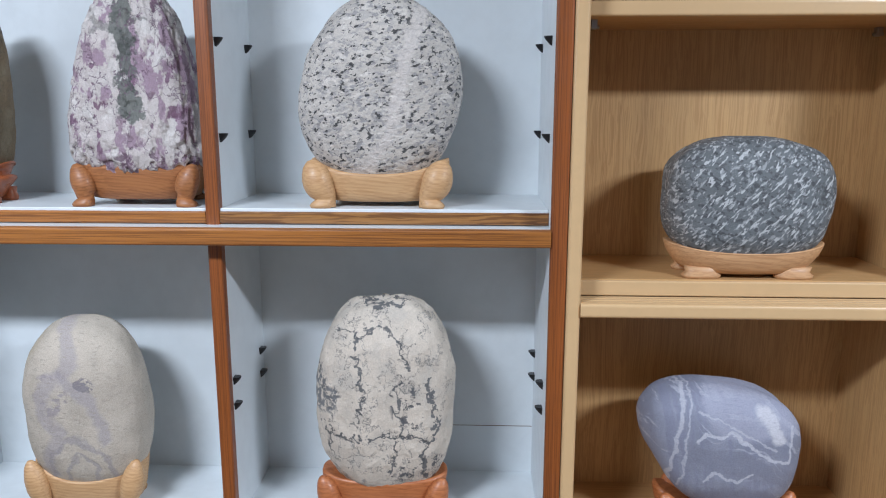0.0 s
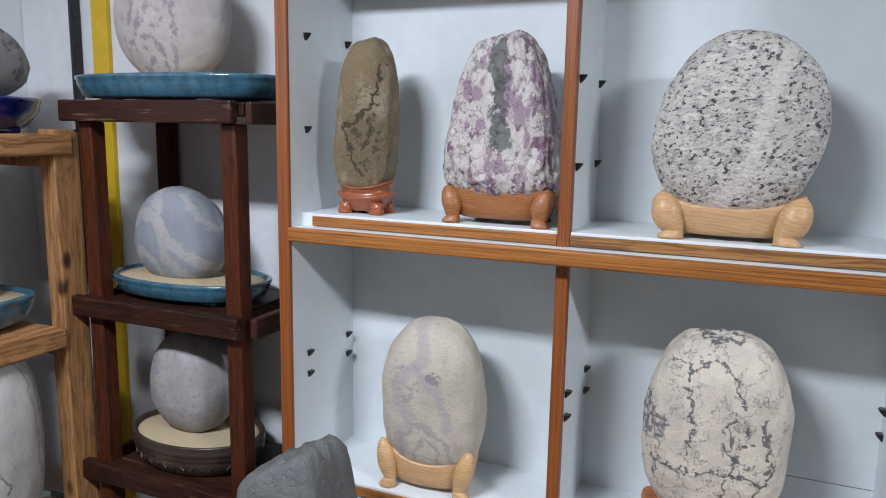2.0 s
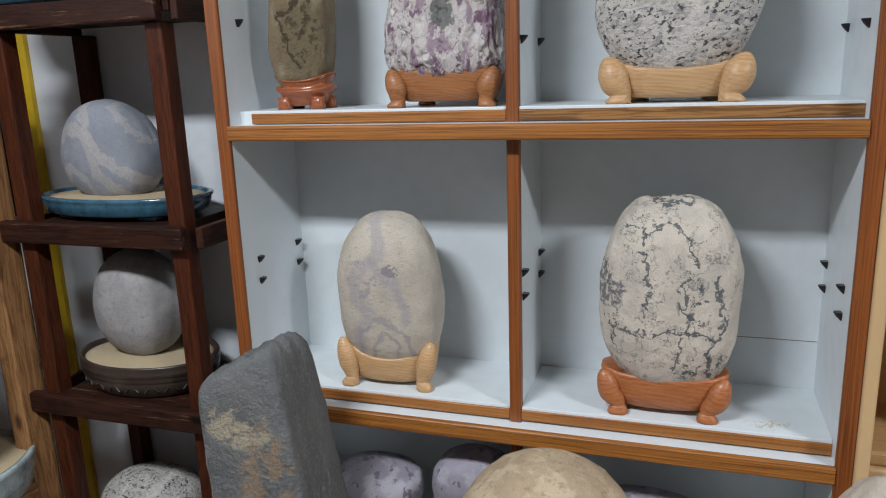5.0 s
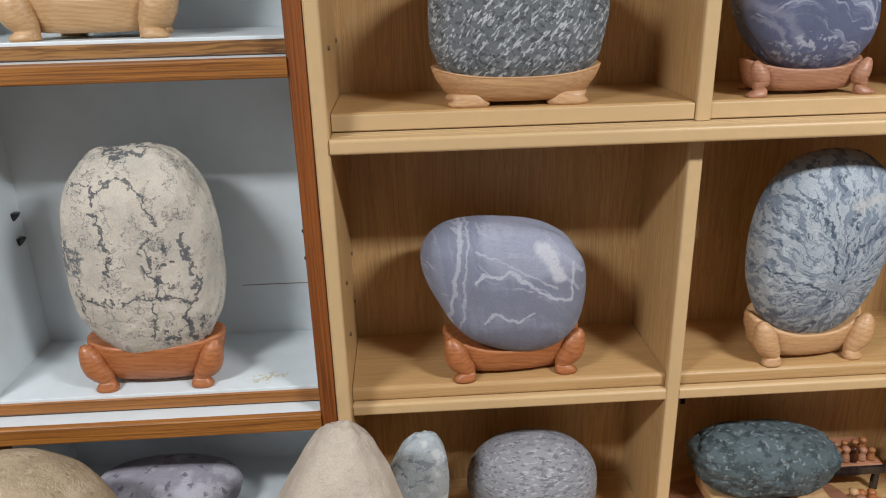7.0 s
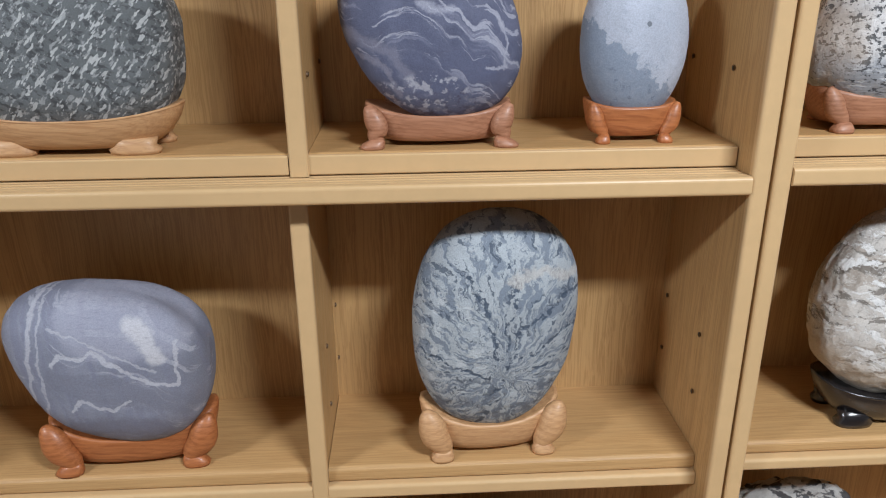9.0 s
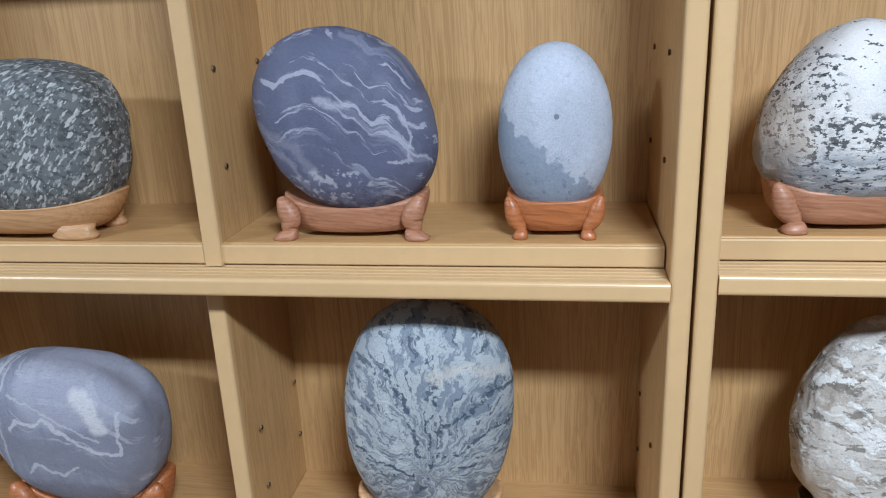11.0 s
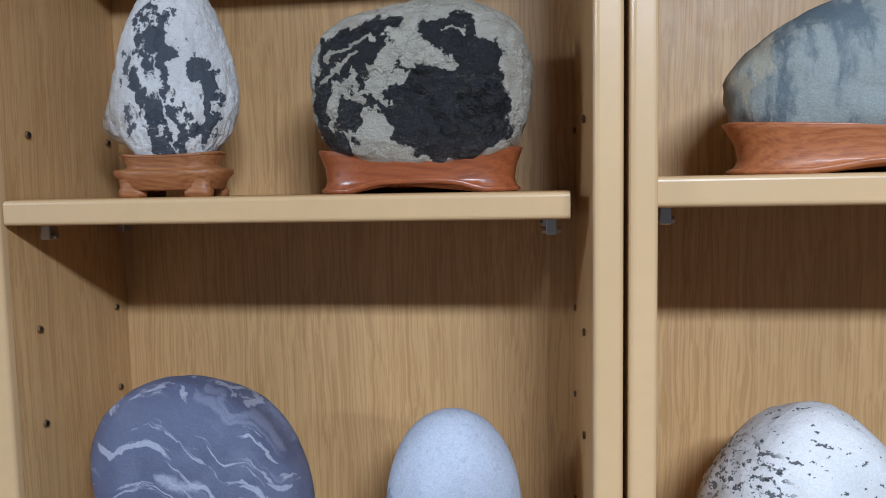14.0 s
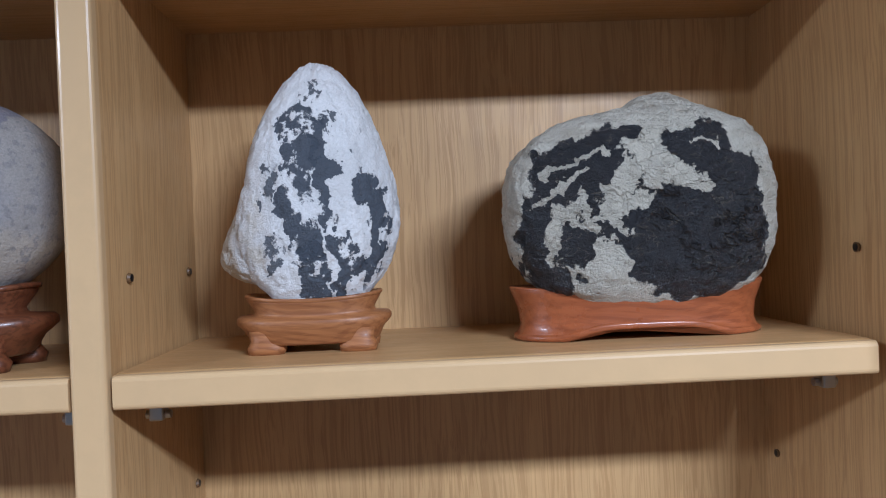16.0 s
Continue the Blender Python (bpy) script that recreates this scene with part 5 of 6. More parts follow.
M_SLATE = stone_mat("dark_slate_rock", (0.16, 0.16, 0.155), [
    ("patch", (0.13, 0.134, 0.135), dict(scale=16, cut=(0.45, 0.62), force=0.7)),
    ("patch", (0.40, 0.34, 0.24), dict(scale=26, cut=(0.47, 0.53), detail=6, warp=0.03, within=((-0.02, -0.065, 0.125), (0.055, 0.1, 0.03)))),
    ("patch", (0.28, 0.20, 0.13), dict(scale=30, cut=(0.46, 0.54), detail=6, warp=0.03, within=((0.02, -0.065, 0.045), (0.042, 0.1, 0.085)))),
    ("blob", (0.33, 0.34, 0.32), dict(centre=(-0.085, -0.07, 0.01), radii=(0.012, 0.1, 0.09), warp=0.05, edge=0.3, force=0.7)),
    ("fleck", (0.19, 0.205, 0.21), dict(scale=190, cut=(0.52, 0.62), force=0.7))], 0.6, relief=1.0, relief_scale=80, depth=0.006)
M_TAN = stone_mat("tan_boulder_stone", (0.46, 0.345, 0.225), [
    ("patch", (0.54, 0.42, 0.29), dict(scale=24, cut=(0.5, 0.62))),
    ("fleck", (0.30, 0.225, 0.14), dict(scale=90, cut=(0.56, 0.66), force=0.7)),
    ("blob", (0.60, 0.55, 0.46), dict(centre=(0.04, -0.12, 0.05), radii=(0.035, 0.1, 0.015), warp=0.05, edge=0.2))], 0.8, relief=0.9)
M_CREAM = stone_mat("cream_peaked_stone", (0.58, 0.49, 0.40), [
    ("patch", (0.48, 0.40, 0.335), dict(scale=20, cut=(0.5, 0.64), force=0.7)),
    ("vein", (0.16, 0.15, 0.14), dict(scale=30, width=0.006, within=((0.05, -0.08, 0.0), (0.05, 0.1, 0.06))))], 0.8, relief=0.8)
M_PALEBLUE = stone_mat("pale_blue_slab_stone", (0.40, 0.44, 0.46), [
    ("fleck", (0.22, 0.255, 0.28), dict(scale=60, cut=(0.53, 0.6), stretch=(0.6, 1, 1.6))),
    ("patch", (0.53, 0.55, 0.55), dict(scale=26, cut=(0.52, 0.62)))], 0.7, relief=0.6)
M_SALT = stone_mat("salt_pepper_grey_stone", (0.30, 0.30, 0.32), [
    ("fleck", (0.15, 0.15, 0.165), dict(scale=130, cut=(0.52, 0.6), stretch=(0.5, 1, 1.8))),
    ("fleck", (0.43, 0.43, 0.45), dict(scale=150, cut=(0.55, 0.62), stretch=(0.5, 1, 1.8)))], 0.75, relief=0.4)
M_GREEN = stone_mat("blue_green_rough_stone", (0.10, 0.135, 0.145), [
    ("patch", (0.045, 0.06, 0.065), dict(scale=60, cut=(0.5, 0.58), detail=6)),
    ("fleck", (0.22, 0.265, 0.28), dict(scale=120, cut=(0.56, 0.62)))], 0.6, relief=1.0, relief_scale=90)
M_VIOLET = stone_mat("violet_grey_stone", (0.32, 0.295, 0.34), [
    ("patch", (0.42, 0.40, 0.44), dict(scale=22, cut=(0.48, 0.6))), ("fleck", (0.16, 0.13, 0.17), dict(scale=60, cut=(0.58, 0.63)))], 0.8, relief=0.5)
M_PANDA = stone_mat("black_white_rough_stone", (0.50, 0.49, 0.47), [
    ("patch", (0.035, 0.035, 0.04), dict(scale=34, cut=(0.5, 0.54), detail=6, warp=0.03)), ("patch", (0.34, 0.31, 0.27), dict(scale=24, cut=(0.56, 0.64), force=0.7))], 0.6, relief=0.9)
M_RIDGE = stone_mat("grey_green_ridge_stone", (0.27, 0.295, 0.28), [
    ("patch", (0.10, 0.13, 0.15), dict(scale=20, cut=(0.48, 0.58), stretch=(1.5, 1, 0.5), warp=0.03, detail=6)),
    ("half", (0.60, 0.61, 0.61), dict(normal=(0.4, 0, 1.0), offset=0.052, warp=0.05, stretch=(1, 1, 1), edge=0.008)),
    ("patch", (0.40, 0.37, 0.28), dict(scale=22, cut=(0.57, 0.63), stretch=(1.6, 1, 0.5), force=0.8))], 0.6, relief=0.4)


# ---- stones on the white bookcase ----
Y = 0.992
S1A, S2A, S1B, S2B, S1C, S2C, SUB, SUC = 1.2195, 0.769, 1.128, 0.754, 1.136, 0.776, 1.4765, 1.485
carved_stand(-0.684, Y, S1A, 0.100, 0.095, 0.044, 0.056, "cup", STAND_RED, "red-brown lacquered stand under a narrow olive stone", 2.2)
stone("olive_stone", pebble(0.094, 0.085, 0.258, 2.9, -0.05, 0.002, 1, 0.05, 2.0, 0.012, 6, [(0.75, -0.6, 0.25, -0.10, 9), (0.3, -0.9, -0.2, -0.12, 9), (-0.8, -0.5, -0.5, 0.05, 5), (-0.5, 0, 1, -0.03, 8)], 3, level=6, ridges=0.008), M_OLIVE, (-0.681, Y, 1.370), "narrow upright olive-brown stone with a rough hollow")
carved_stand(-0.446, Y, S1A, 0.168, 0.115, 0.054, 0.056, "frog", STAND_BROWN, "brown carved stand with ring-grained legs", 3.0, feet=0.38, thigh=0.075, splay=0.05)
stone("purple_white_stone", pebble(0.158, 0.10, 0.246, 3.6, -0.30, 0.002, 0, 0.05, 2.2, 0.02, 7, [(0.3, 0, 1, 0.02, 8), (-0.5, 0, 1, -0.05, 9), (1, 0, -0.6, 0.07, 6)], 5, level=6, ridges=0.05), M_PURPLE, (-0.449, Y, 1.373), "tall white stone blotched with purple and dark grey")
carved_stand(-0.124, Y, S1A, 0.186, 0.12, 0.044, 0.062, "frog", STAND_LIGHT, "honey-coloured carved stand with bent frog legs", 2.6, feet=0.35, thigh=0.088, splay=0.06)
stone("granite_stone", pebble(0.212, 0.11, 0.254, 2.15, -0.03, 0.004, 4, 0.03, 1.8, 0.008, 9, [(-0.8, 0, 0.6, 0.0, 6), (1, 0, 0.3, 0.02, 6), (0.75, 0, 0.8, -0.02, 12)], 7, level=6, ridges=0.006), M_GRANITE, (-0.123, Y, 1.366), "large upright white granite stone with black flecks")
carved_stand(-0.558, Y - 0.002, S2A, 0.162, 0.10, 0.050, 0.082, "frog", STAND_LIGHT, "honey-coloured carved stand with bent frog legs", 2.4, feet=0.36, thigh=0.082, splay=0.06, turn=3)
stone("beige_stone", pebble(0.178, 0.105, 0.266, 2.5, -0.02, 0.0, 0, 0.03, 1.6, 0.006, 9, [(0.8, 0, 0.7, -0.03, 6), (-0.9, 0, 0.8, -0.04, 8)], 11), M_BEIGE, (-0.557, Y, 0.924), "smooth upright beige stone with grey-violet clouds")
carved_stand(-0.124, Y - 0.004, S2A, 0.182, 0.10, 0.060, 0.066, "frog", STAND_ORANGE, "orange-brown carved stand with one claw foot", 2.6, feet=0.33, thigh=0.072, splay=0.02)
stone("ink_veined_stone", pebble(0.194, 0.12, 0.282, 2.75, 0.0, 0.0, 0, 0.035, 2.0, 0.012, 8, [(-0.08, 0, 1, -0.045, 60), (-0.35, 0, 1, 0.01, 20), (-1, 0, 0.7, -0.05, 10), (-1, 0, 0.1, 0.03, 9)], 13, level=6, ridges=0.008), M_INKED, (-0.121, Y, 0.948), "upright cream stone with ink-black branching veins")

# ---- stones on the oak bookcases ----
carved_stand(0.362, Y - 0.005, S1B, 0.206, 0.13, 0.036, 0.046, "bowl", STAND_PALE, "pale carved bowl-shaped stand with round feet")
stone("dark_flecked_stone", pebble(0.214, 0.125, 0.168, 2.9, 0.03, 0.0, 2, 0.03, 1.7, 0.006, 9, [(-0.8, 0, 0.8, -0.03, 6)], 17), M_PEPPER, (0.362, Y, 1.227), "rounded dark grey stone with white flecks")
carved_stand(0.722, Y, S1B, 0.150, 0.095, 0.032, 0.043, "frog", STAND_ROSE, "rosy-brown carved stand with scrolled legs", 2.6, feet=0.40, thigh=0.058, splay=0.07)
stone("banded_blue_stone", pebble(0.178, 0.10, 0.182, 2.45, 0.0, -0.006, 0, 0.02, 1.6, 0.006, 9, [(-0.9, 0, -0.75, -0.22, 7), (0.85, 0, 0.75, -0.10, 6), (-1, 0, 0.25, 0.03, 7), (1, 0, -0.4, 0.04, 7)], 19), M_WAVY, (0.716, Y, 1.240), "dark slate-blue stone with pale wavy bands")
carved_stand(0.921, Y, S1B, 0.092, 0.08, 0.036, 0.041, "frog", STAND_ORANGE, "small orange-brown carved stand with four legs", 3.4, feet=0.33, thigh=0.070, splay=0.03)
stone("egg_stone", pebble(0.107, 0.085, 0.164, 2.1, -0.02, 0.0, 0, 0.012, 1.6, 0.003, 9, (), 23), M_EGG, (0.921, Y, 1.227), "smooth egg-shaped pale blue stone, darker at the foot")
carved_stand(0.360, Y + 0.004, S2B, 0.192, 0.10, 0.040, 0.064, "frog", STAND_ORANGE, "reddish carved stand with spreading scrolled legs", 2.6, feet=0.335, thigh=0.070, splay=0.05, turn=4)
stone("lilac_stone", pebble(0.216, 0.115, 0.190, 2.9, 0.10, -0.006, 4, 0.02, 1.5, 0.005, 9, [(1, 0, 1, -0.10, 9), (-0.9, 0, -0.9, -0.34, 6), (-1, 0, 0.35, 0.07, 8), (0.9, 0, -1, -0.04, 9), (0.3, 0, 1, -0.02, 5)], 29), M_LILAC, (0.353, Y, 0.878), "broad lilac-grey stone with pale mountain-like bands")
carved_stand(0.780, Y + 0.004, S2B, 0.168, 0.10, 0.042, 0.066, "frog", STAND_PALE, "pale carved stand with two broad leaf-shaped legs", 2.4, feet=0.34, thigh=0.082, splay=0.03, turn=4)
stone("swirl_stone", pebble(0.188, 0.11, 0.268, 2.2, 0.03, 0.002, 3, 0.02, 1.7, 0.006, 9, [(0.8, 0, 0.75, 0.03, 9)], 31), M_SWIRL, (0.783, Y, 0.918), "upright blue-grey stone with swirling dark streaks")
carved_stand(0.693, Y + 0.02, SUB, 0.096, 0.075, 0.033, 0.036, "tier", STAND_BROWN, "brown two-tiered carved stand with ring grain")
stone("pointed_stone", pebble(0.098, 0.072, 0.169, 2.0, -0.24, 0.004, 0, 0.03, 2.0, 0.016, 7, [(-0.95, -0.1, -0.42, 0.24, 22), (-0.95, 0, 0.08, -0.16, 30), (0.95, 0, -0.15, 0.06, 12), (0.6, 0, -1, -0.06, 6), (-0.7, 0, -1, -0.14, 8)], 37, level=6, ridges=0.025), M_POINTED, (0.697, Y + 0.02, 1.572), "pointed white stone with dark slate patches")
carved_stand(0.897, Y + 0.02, SUB, 0.160, 0.085, 0.031, 0.034, "plinth", STAND_RED, "glossy red-brown lacquered plinth stand")
stone("cream_black_stone", pebble(0.169, 0.095, 0.128, 3.0, 0.02, 0.0, 0, 0.02, 2.0, 0.016, 7, [(0.16, 0, 1, 0.17, 26), (-0.22, 0, 0.95, -0.08, 30), (-0.5, 0, 0.95, -0.05, 12), (-0.9, 0, 0.8, -0.08, 10), (1, 0, 0.3, 0.03, 8), (-0.9, 0, -0.9, -0.05, 8)], 41, level=6, ridges=0.022), M_COW, (0.898, Y + 0.02, 1.556), "broad cream stone with large black patches")
carved_stand(0.455, Y, SUB, 0.17, 0.10, 0.044, 0.05, "tier", STAND_DARK, "dark red-brown two-tiered stand under a grey stone")
stone("grey_oval_stone", pebble(0.19, 0.10, 0.135, 2.2, 0.0, 0.0, 0, 0.02, 1.6, 0.006, 9, (), 43), M_STREAK, (0.457, Y, 1.577), "smooth oval grey stone on a tiered stand")
carved_stand(0.235, Y, SUB, 0.11, 0.08, 0.04, 0.044, "bowl", STAND_BLACK, "black lacquered stand on the upper shelf")
stone("dark_oval_stone", pebble(0.12, 0.08, 0.12, 2.2, 0.0, 0.0, 0, 0.02, 1.6, 0.006, 9, (), 44), M_GREY, (0.235, Y, 1.565), "smooth grey stone on the upper shelf")
carved_stand(1.184, Y, S1C, 0.142, 0.10, 0.036, 0.046, "frog", STAND_ROSE, "rosy-brown carved stand with short scrolled legs", 3.0, feet=0.34, thigh=0.060, splay=0.02)
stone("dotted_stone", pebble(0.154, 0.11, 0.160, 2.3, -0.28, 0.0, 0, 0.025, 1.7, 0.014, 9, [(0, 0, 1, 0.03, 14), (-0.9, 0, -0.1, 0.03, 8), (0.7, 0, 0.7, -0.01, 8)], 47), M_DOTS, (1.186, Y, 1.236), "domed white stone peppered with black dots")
carved_stand(1.403, Y, S1C, 0.118, 0.085, 0.041, 0.046, "tier", STAND_ROSE, "rosy-brown two-tiered carved stand")
stone("figured_stone", pebble(0.107, 0.08, 0.168, 2.45, -0.04, 0.0, 2, 0.02, 1.6, 0.006, 9, (), 53), M_FIGURE, (1.402, Y, 1.238), "upright blue-grey stone with a dark tree-like figure")
carved_stand(1.275, Y, S2C, 0.19, 0.13, 0.045, 0.055, "bowl", STAND_BLACK, "black lacquered stand under a rough stone")
stone("breccia_stone", pebble(0.224, 0.13, 0.240, 2.2, -0.05, 0.0, 0, 0.04, 1.7, 0.01, 8, (), 59, level=6, ridges=0.012), M_BRECCIA, (1.274, Y, 0.925), "large round grey-brown stone with jagged white veins")
carved_stand(1.265, Y - 0.005, SUC, 0.29, 0.10, 0.032, 0.037, "plinth", STAND_ORANGE, "long reddish stand with coarse grain")
stone("ridge_stone", pebble(0.285, 0.10, 0.12, 2.3, -0.12, 0.0, -6, 0.05, 1.6, 0.012, 8, [(0.35, 0, 1, 0.22, 5)], 61), M_RIDGE, (1.265, Y, 1.556), "long grey-green ridge-shaped stone with a white crest")

# ---- stones on the low counter ----
stone("slate_rock", pebble(0.160, 0.13, 0.45, 9.0, -0.20, -0.026, 0, 0.02, 1.5, 0.022, 5, [(0.9, -0.5, 0.2, -0.03, 6)], 67, 0.98, 5, 0.55, ridges=0.02), M_SLATE, (-0.655, 0.765, 0.682), "tall dark slate rock with tan crusts", "counter stones")
stone("tan_boulder", pebble(0.268, 0.24, 0.302, 2.3, -0.10, 0.0, 3, 0.03, 1.5, 0.012, 8, (), 71, 0.95), M_TAN, (-0.266, 0.79, 0.617), "large smooth tan boulder", "counter stones")
stone("cream_peaked_stone", pebble(0.185, 0.14, 0.326, 2.3, -0.36, 0.016, 0, 0.05, 1.8, 0.02, 7, [(-0.1, 0, 1, 0.06, 9)], 73, 0.95), M_CREAM, (0.118, 0.80, 0.623), "cream-coloured peaked stone on the counter", "counter stones")
stone("pale_slab_stone", pebble(0.098, 0.06, 0.222, 2.5, -0.22, 0.010, 6, 0.05, 1.8, 0.02, 7, (), 79, 0.95), M_PALEBLUE, (0.212, 0.925, 0.582), "slender pale blue-grey pointed slab", "counter stones")
stone("salt_pepper_stone", pebble(0.20, 0.15, 0.150, 2.1, 0.0, 0.0, 0, 0.02, 1.6, 0.006, 9, (), 83, 0.95), M_SALT, (0.395, 1.0, 0.549), "rounded salt-and-pepper grey stone", "counter stones")
stone("violet_stone", pebble(0.165, 0.14, 0.088, 2.3, 0, 0, 0, 0.03, 1.6, 0.008, 9, (), 89, 0.95), M_VIOLET, (-0.59, 0.965, 0.582), "rounded violet-white stone in the low compartment", "counter stones")
stone("violet_stone", pebble(0.14, 0.13, 0.118, 2.4, 0, 0, 0, 0.04, 1.6, 0.01, 9, (), 97, 0.95), M_VIOLET, (-0.42, 0.985, 0.597), "angular violet-white stone in the low compartment", "counter stones")
stone("violet_stone", pebble(0.22, 0.13, 0.078, 2.3, 0, 0, 0, 0.03, 1.6, 0.008, 9, (), 101, 0.95), M_VIOLET, (-0.15, 0.985, 0.577), "flat dusky violet stone", "counter stones")
stone("panda_stone", pebble(0.21, 0.14, 0.185, 2.4, 0, 0, 0, 0.06, 1.8, 0.03, 6, (), 103, 0.95, ridges=0.05), M_PANDA, (1.19, 0.99, 0.564), "rough black and white stone", "counter stones")

# ---- green stone on its stand, with carved figures ----
FL = COUNTER + 0.015
tray = thing("wooden_tray", (0.75, 0.955, FL), "reddish round-edged wooden tray under a dark stone", "tray")
part("tray_board", loft([oval(0.745, 0.965, FL, 0.150, 0.095, 2.6, 48), oval(0.745, 0.965, FL + 0.008, 0.155, 0.10, 2.6, 48), oval(0.745, 0.965, FL + 0.016, 0.152, 0.097, 2.6, 48)]), STAND_ROSE, tray, "", True)
low_stand = thing("wooden_stand", (0.755, 0.985, FL + 0.016), "low stand of two pale wooden blocks on black slats", "stone stand", "carved stone stands")
part("slat", box(0.685, 0.825, 0.955, 0.975, FL + 0.016, FL + 0.026, 0.002), STAND_BLACK, low_stand, "black slat")
part("block", box(0.665, 0.715, 0.935, 1.03, FL + 0.0262, FL + 0.046, 0.004), STAND_LIGHT, low_stand)
part("block", box(0.795, 0.845, 0.935, 1.03, FL + 0.0262, FL + 0.046, 0.004), STAND_LIGHT, low_stand)
stone("green_rough_stone", pebble(0.228, 0.12, 0.105, 2.5, 0.05, 0.0, 3, 0.05, 2.2, 0.02, 8, (), 107, ridges=0.04), M_GREEN, (0.757, 1.0, 0.562), "flat rough blue-green stone on a low stand")


def figure(x, y, z, s, mat, group):
    """A tiny lathe-turned wooden figure: one plain mesh."""
    prof = ((0.0, 0.9), (0.15, 1.0), (0.45, 0.75), (0.62, 0.55), (0.7, 0.75), (0.85, 0.85), (0.97, 0.5), (1.0, 0.1))
    bm = loft([oval(x, y, z + s * f, s * 0.32 * r, s * 0.32 * r, 2, 14) for f, r in prof])
    return single("wooden_figure", bm, mat, (x, y, z), "tiny turned wooden figure", "figurine", group)


shelf_stand = thing("figure_board", (0.915, 1.05, FL), "small raised board on black legs holding tiny figures", "stand")
part("top", box(0.865, 0.965, 1.015, 1.09, FL + 0.045, FL + 0.052, 0.002), STAND_ROSE, shelf_stand)
part("frame", box(0.863, 0.967, 1.010, 1.0145, FL + 0.036, FL + 0.051, 0.001), STAND_BLACK, shelf_stand, "black edge")
for x in (0.87, 0.96):
    for y in (1.02, 1.085):
        part("leg", box(x - 0.005, x + 0.005, y - 0.004, y + 0.004, FL, FL + 0.0449, 0.001), STAND_BLACK, shelf_stand)
rng = random.Random(5)
for i in range(12):
    figure(0.878 + 0.0145 * (i % 6) + rng.uniform(-0.002, 0.002), 1.028 + 0.024 * (i // 6), FL + 0.052, rng.uniform(0.018, 0.028), rng.choice((STAND_ROSE, STAND_BROWN, STAND_PALE, DARK_WOOD_Z)), "tiny wooden figures")
for i in range(7):
    figure(0.905 + 0.015 * (i % 4) + rng.uniform(-0.003, 0.003), 0.965 + 0.022 * (i // 4), FL, rng.uniform(0.022, 0.034), rng.choice((STAND_ROSE, STAND_ORANGE, STAND_PALE)), "tiny wooden figures")

# ---- things on the dark rack ----
shallow_tray("oval_tray", -1.085, 1.005, 1.394, 0.222, 0.105, 0.050, TEAL_GLAZE, "teal glazed oval tray on the rack's top", 2.4)
stone("blotched_stone", pebble(0.245, 0.13, 0.235, 2.05, 0.0, 0.0, 0, 0.025, 1.6, 0.008, 9, (), 109), M_PINKGREY, (-1.09, 1.0, 1.548), "broad pinkish-grey stone with grey blotches")
shallow_tray("round_tray", -1.075, 1.005, 1.035, 0.172, 0.095, 0.042, TEAL_GLAZE, "teal glazed oval tray filled with sand", 2.2)
stone("banded_stone", pebble(0.195, 0.12, 0.185, 2.2, -0.06, 0.0, 4, 0.03, 1.6, 0.006, 9, [(1, 0, 0.8, -0.05, 6)], 113), M_BLUEBAND, (-1.088, 1.0, 1.150), "grey stone with pale pink bands on sand")
pot = thing("stoneware_pot", (-1.065, 1.0, 0.709), "low brown stoneware pot with a carved band, filled with sand", "pot")
R = 0.142
rings = [oval(-1.065, 1.0, 0.709 + z, R * k, 0.098 * k, 2, 56) for z, k in ((0, 0.80), (0.006, 0.86), (0.03, 0.97), (0.034, 0.95), (0.037, 0.985), (0.041, 0.96), (0.045, 0.99), (0.052, 1.0), (0.056, 0.97), (0.062, 1.0), (0.066, 0.98), (0.064, 0.93), (0.045, 0.9), (0.044, 0.2))]
part("bowl", loft(rings), POT_BROWN, pot, "", True)
part("sand_bed", loft([oval(-1.065, 1.0, 0.709 + z, R * k, 0.098 * k, 2, 48) for z, k in ((0.045, 0.88), (0.058, 0.915), (0.060, 0.85), (0.064, 0.4), (0.065, 0.05))]), SAND, pot, "pale sand", True)
for i in range(44):
    a = 2 * math.pi * i / 44
    bm = box(-0.0055, 0.0055, -0.0012, 0.0012, -0.0012, 0.0012, 0.0005, 1)
    bm.transform(Matrix.Translation((-1.065 + R * 0.945 * math.cos(a), 1.0 + 0.098 * 0.945 * math.sin(a), 0.709 + 0.021)) @ Matrix.Rotation(a + math.pi / 2, 4, "Z") @ Matrix.Rotation(radians(45 if i % 2 else -45), 4, "Y"))
    part("carved_notch", bm, POT_BROWN, pot)
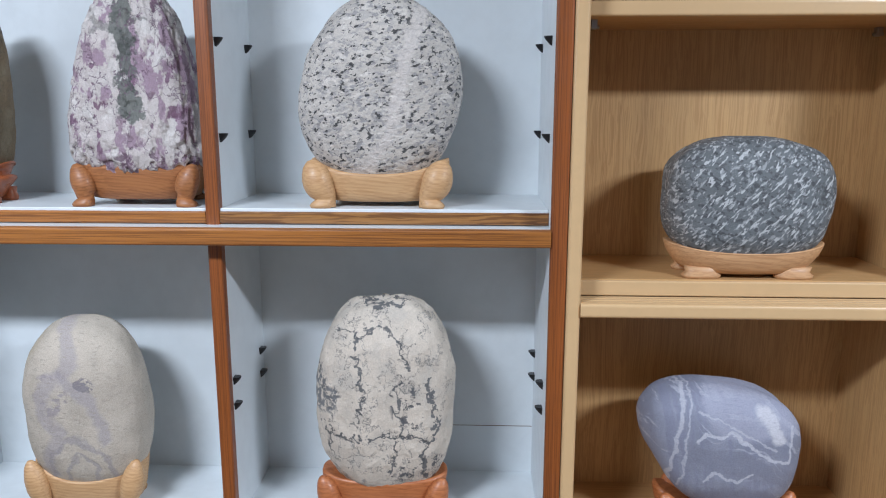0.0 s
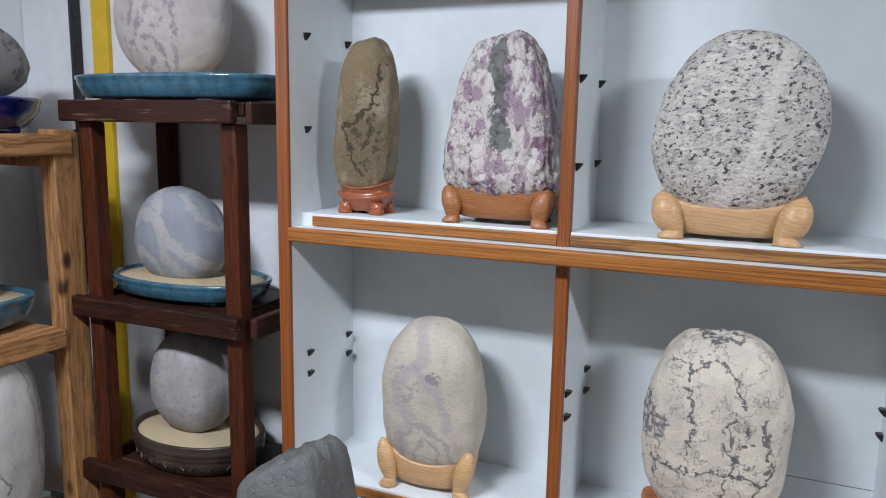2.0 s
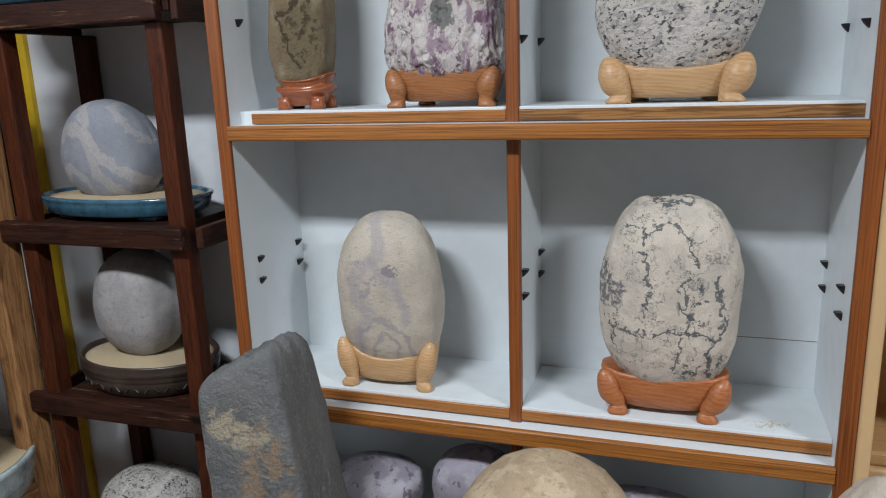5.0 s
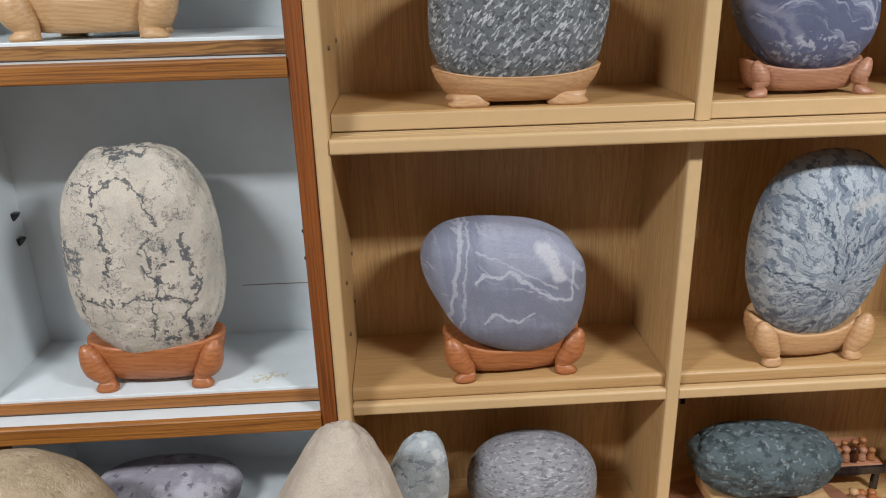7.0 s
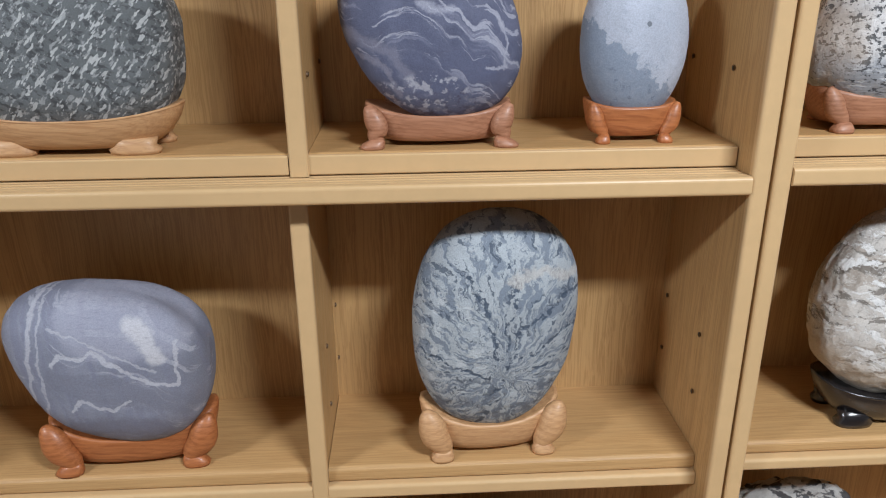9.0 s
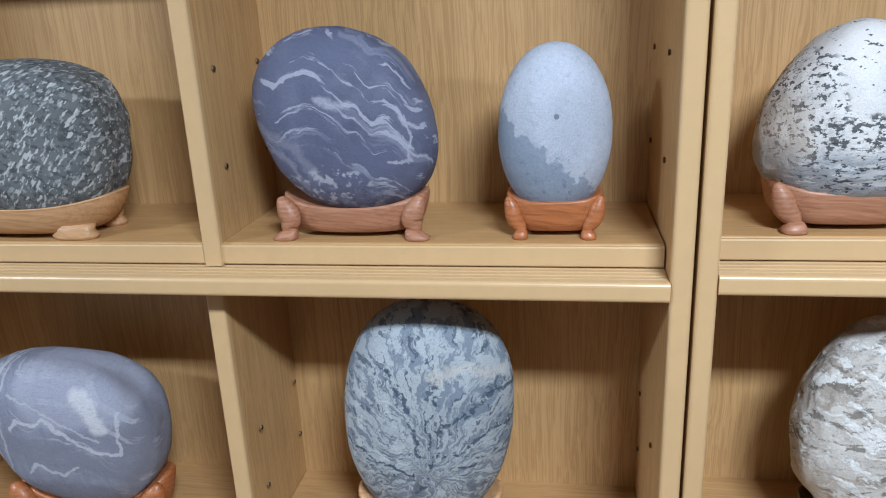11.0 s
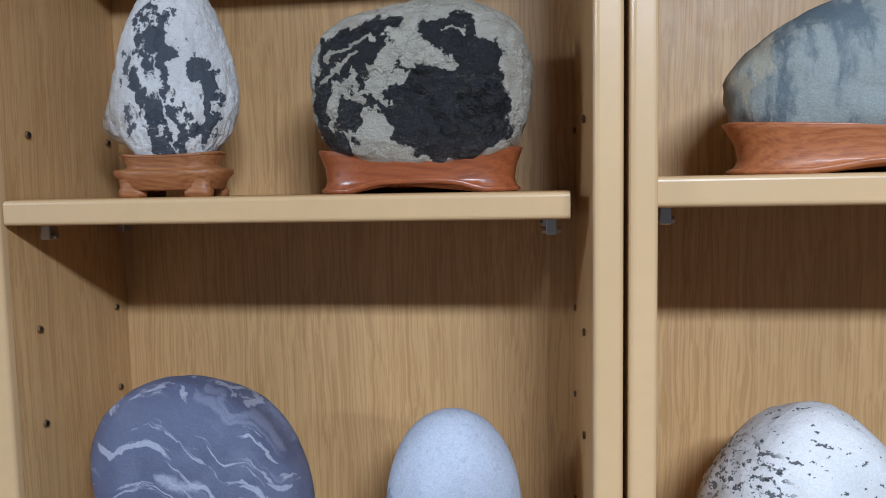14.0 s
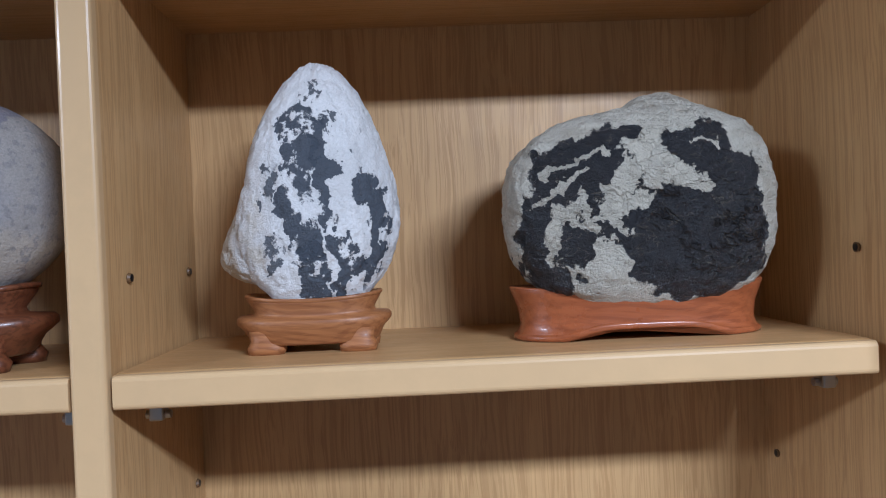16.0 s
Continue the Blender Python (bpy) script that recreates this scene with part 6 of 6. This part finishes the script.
stone("egg_grey_stone", pebble(0.178, 0.14, 0.208, 2.1, -0.03, 0.0, 5, 0.02, 1.6, 0.006, 9, (), 127), M_GREY, (-1.071, 1.0, 0.868), "smooth egg-shaped grey stone on sand")

# ---- things on the pine rack ----
shallow_tray("cobalt_tray", -1.43, 0.785, 1.336, 0.105, 0.185, 0.066, COBALT_GLAZE, "deep cobalt-blue glazed oval tray on feet", 2.2, False, True, 0.85)
stone("island_stone", pebble(0.17, 0.33, 0.175, 2.2, 0.0, 0.0, 0, 0.04, 1.5, 0.008, 9, [(0, 1, -0.1, 0.08, 6)], 131), M_RIVER, (-1.43, 0.78, 1.466), "low rounded grey stone with dark blotches")
shallow_tray("rectangular_tray", -1.42, 0.58, 0.982, 0.128, 0.30, 0.062, TEAL_GLAZE, "teal glazed rectangular tray filled with sand", 6, True, True)
stone("mountain_stone", pebble(0.17, 0.29, 0.205, 2.2, -0.24, 0.0, 0, 0.05, 1.7, 0.016, 8, [(0, 0.1, 1, 0.08, 8)], 137, ridges=0.03), M_MOUNTAIN, (-1.42, 0.70, 1.086), "mountain-shaped white stone marbled with grey")
shallow_tray("pale_tray", -1.335, 0.77, 0.537, 0.12, 0.15, 0.075, PALE_GLAZE, "pale celadon round tray filled with sand", 2, True, False)
stone("layered_stone", pebble(0.15, 0.188, 0.385, 2.3, -0.03, 0.0, 0, 0.04, 1.7, 0.008, 9, [(0.2, 1, 0.1, -0.06, 8)], 139), M_KNOT, (-1.315, 0.745, 0.790), "upright pale layered stone with a brown knot")
stone("dark_rough_stone", pebble(0.16, 0.19, 0.34, 3.0, -0.05, 0.0, 0, 0.06, 1.7, 0.03, 7, (), 149, 0.95), M_PANDA, (-1.40, 0.46, 0.70), "dark rough upright stone", "counter stones")
stone("speckled_low_stone", pebble(0.22, 0.16, 0.15, 2.4, 0, 0, 0, 0.03, 1.7, 0.012, 8, (), 151, 0.95), M_GRANITE, (-1.10, 1.0, 0.437), "low speckled white stone in the dark rack")
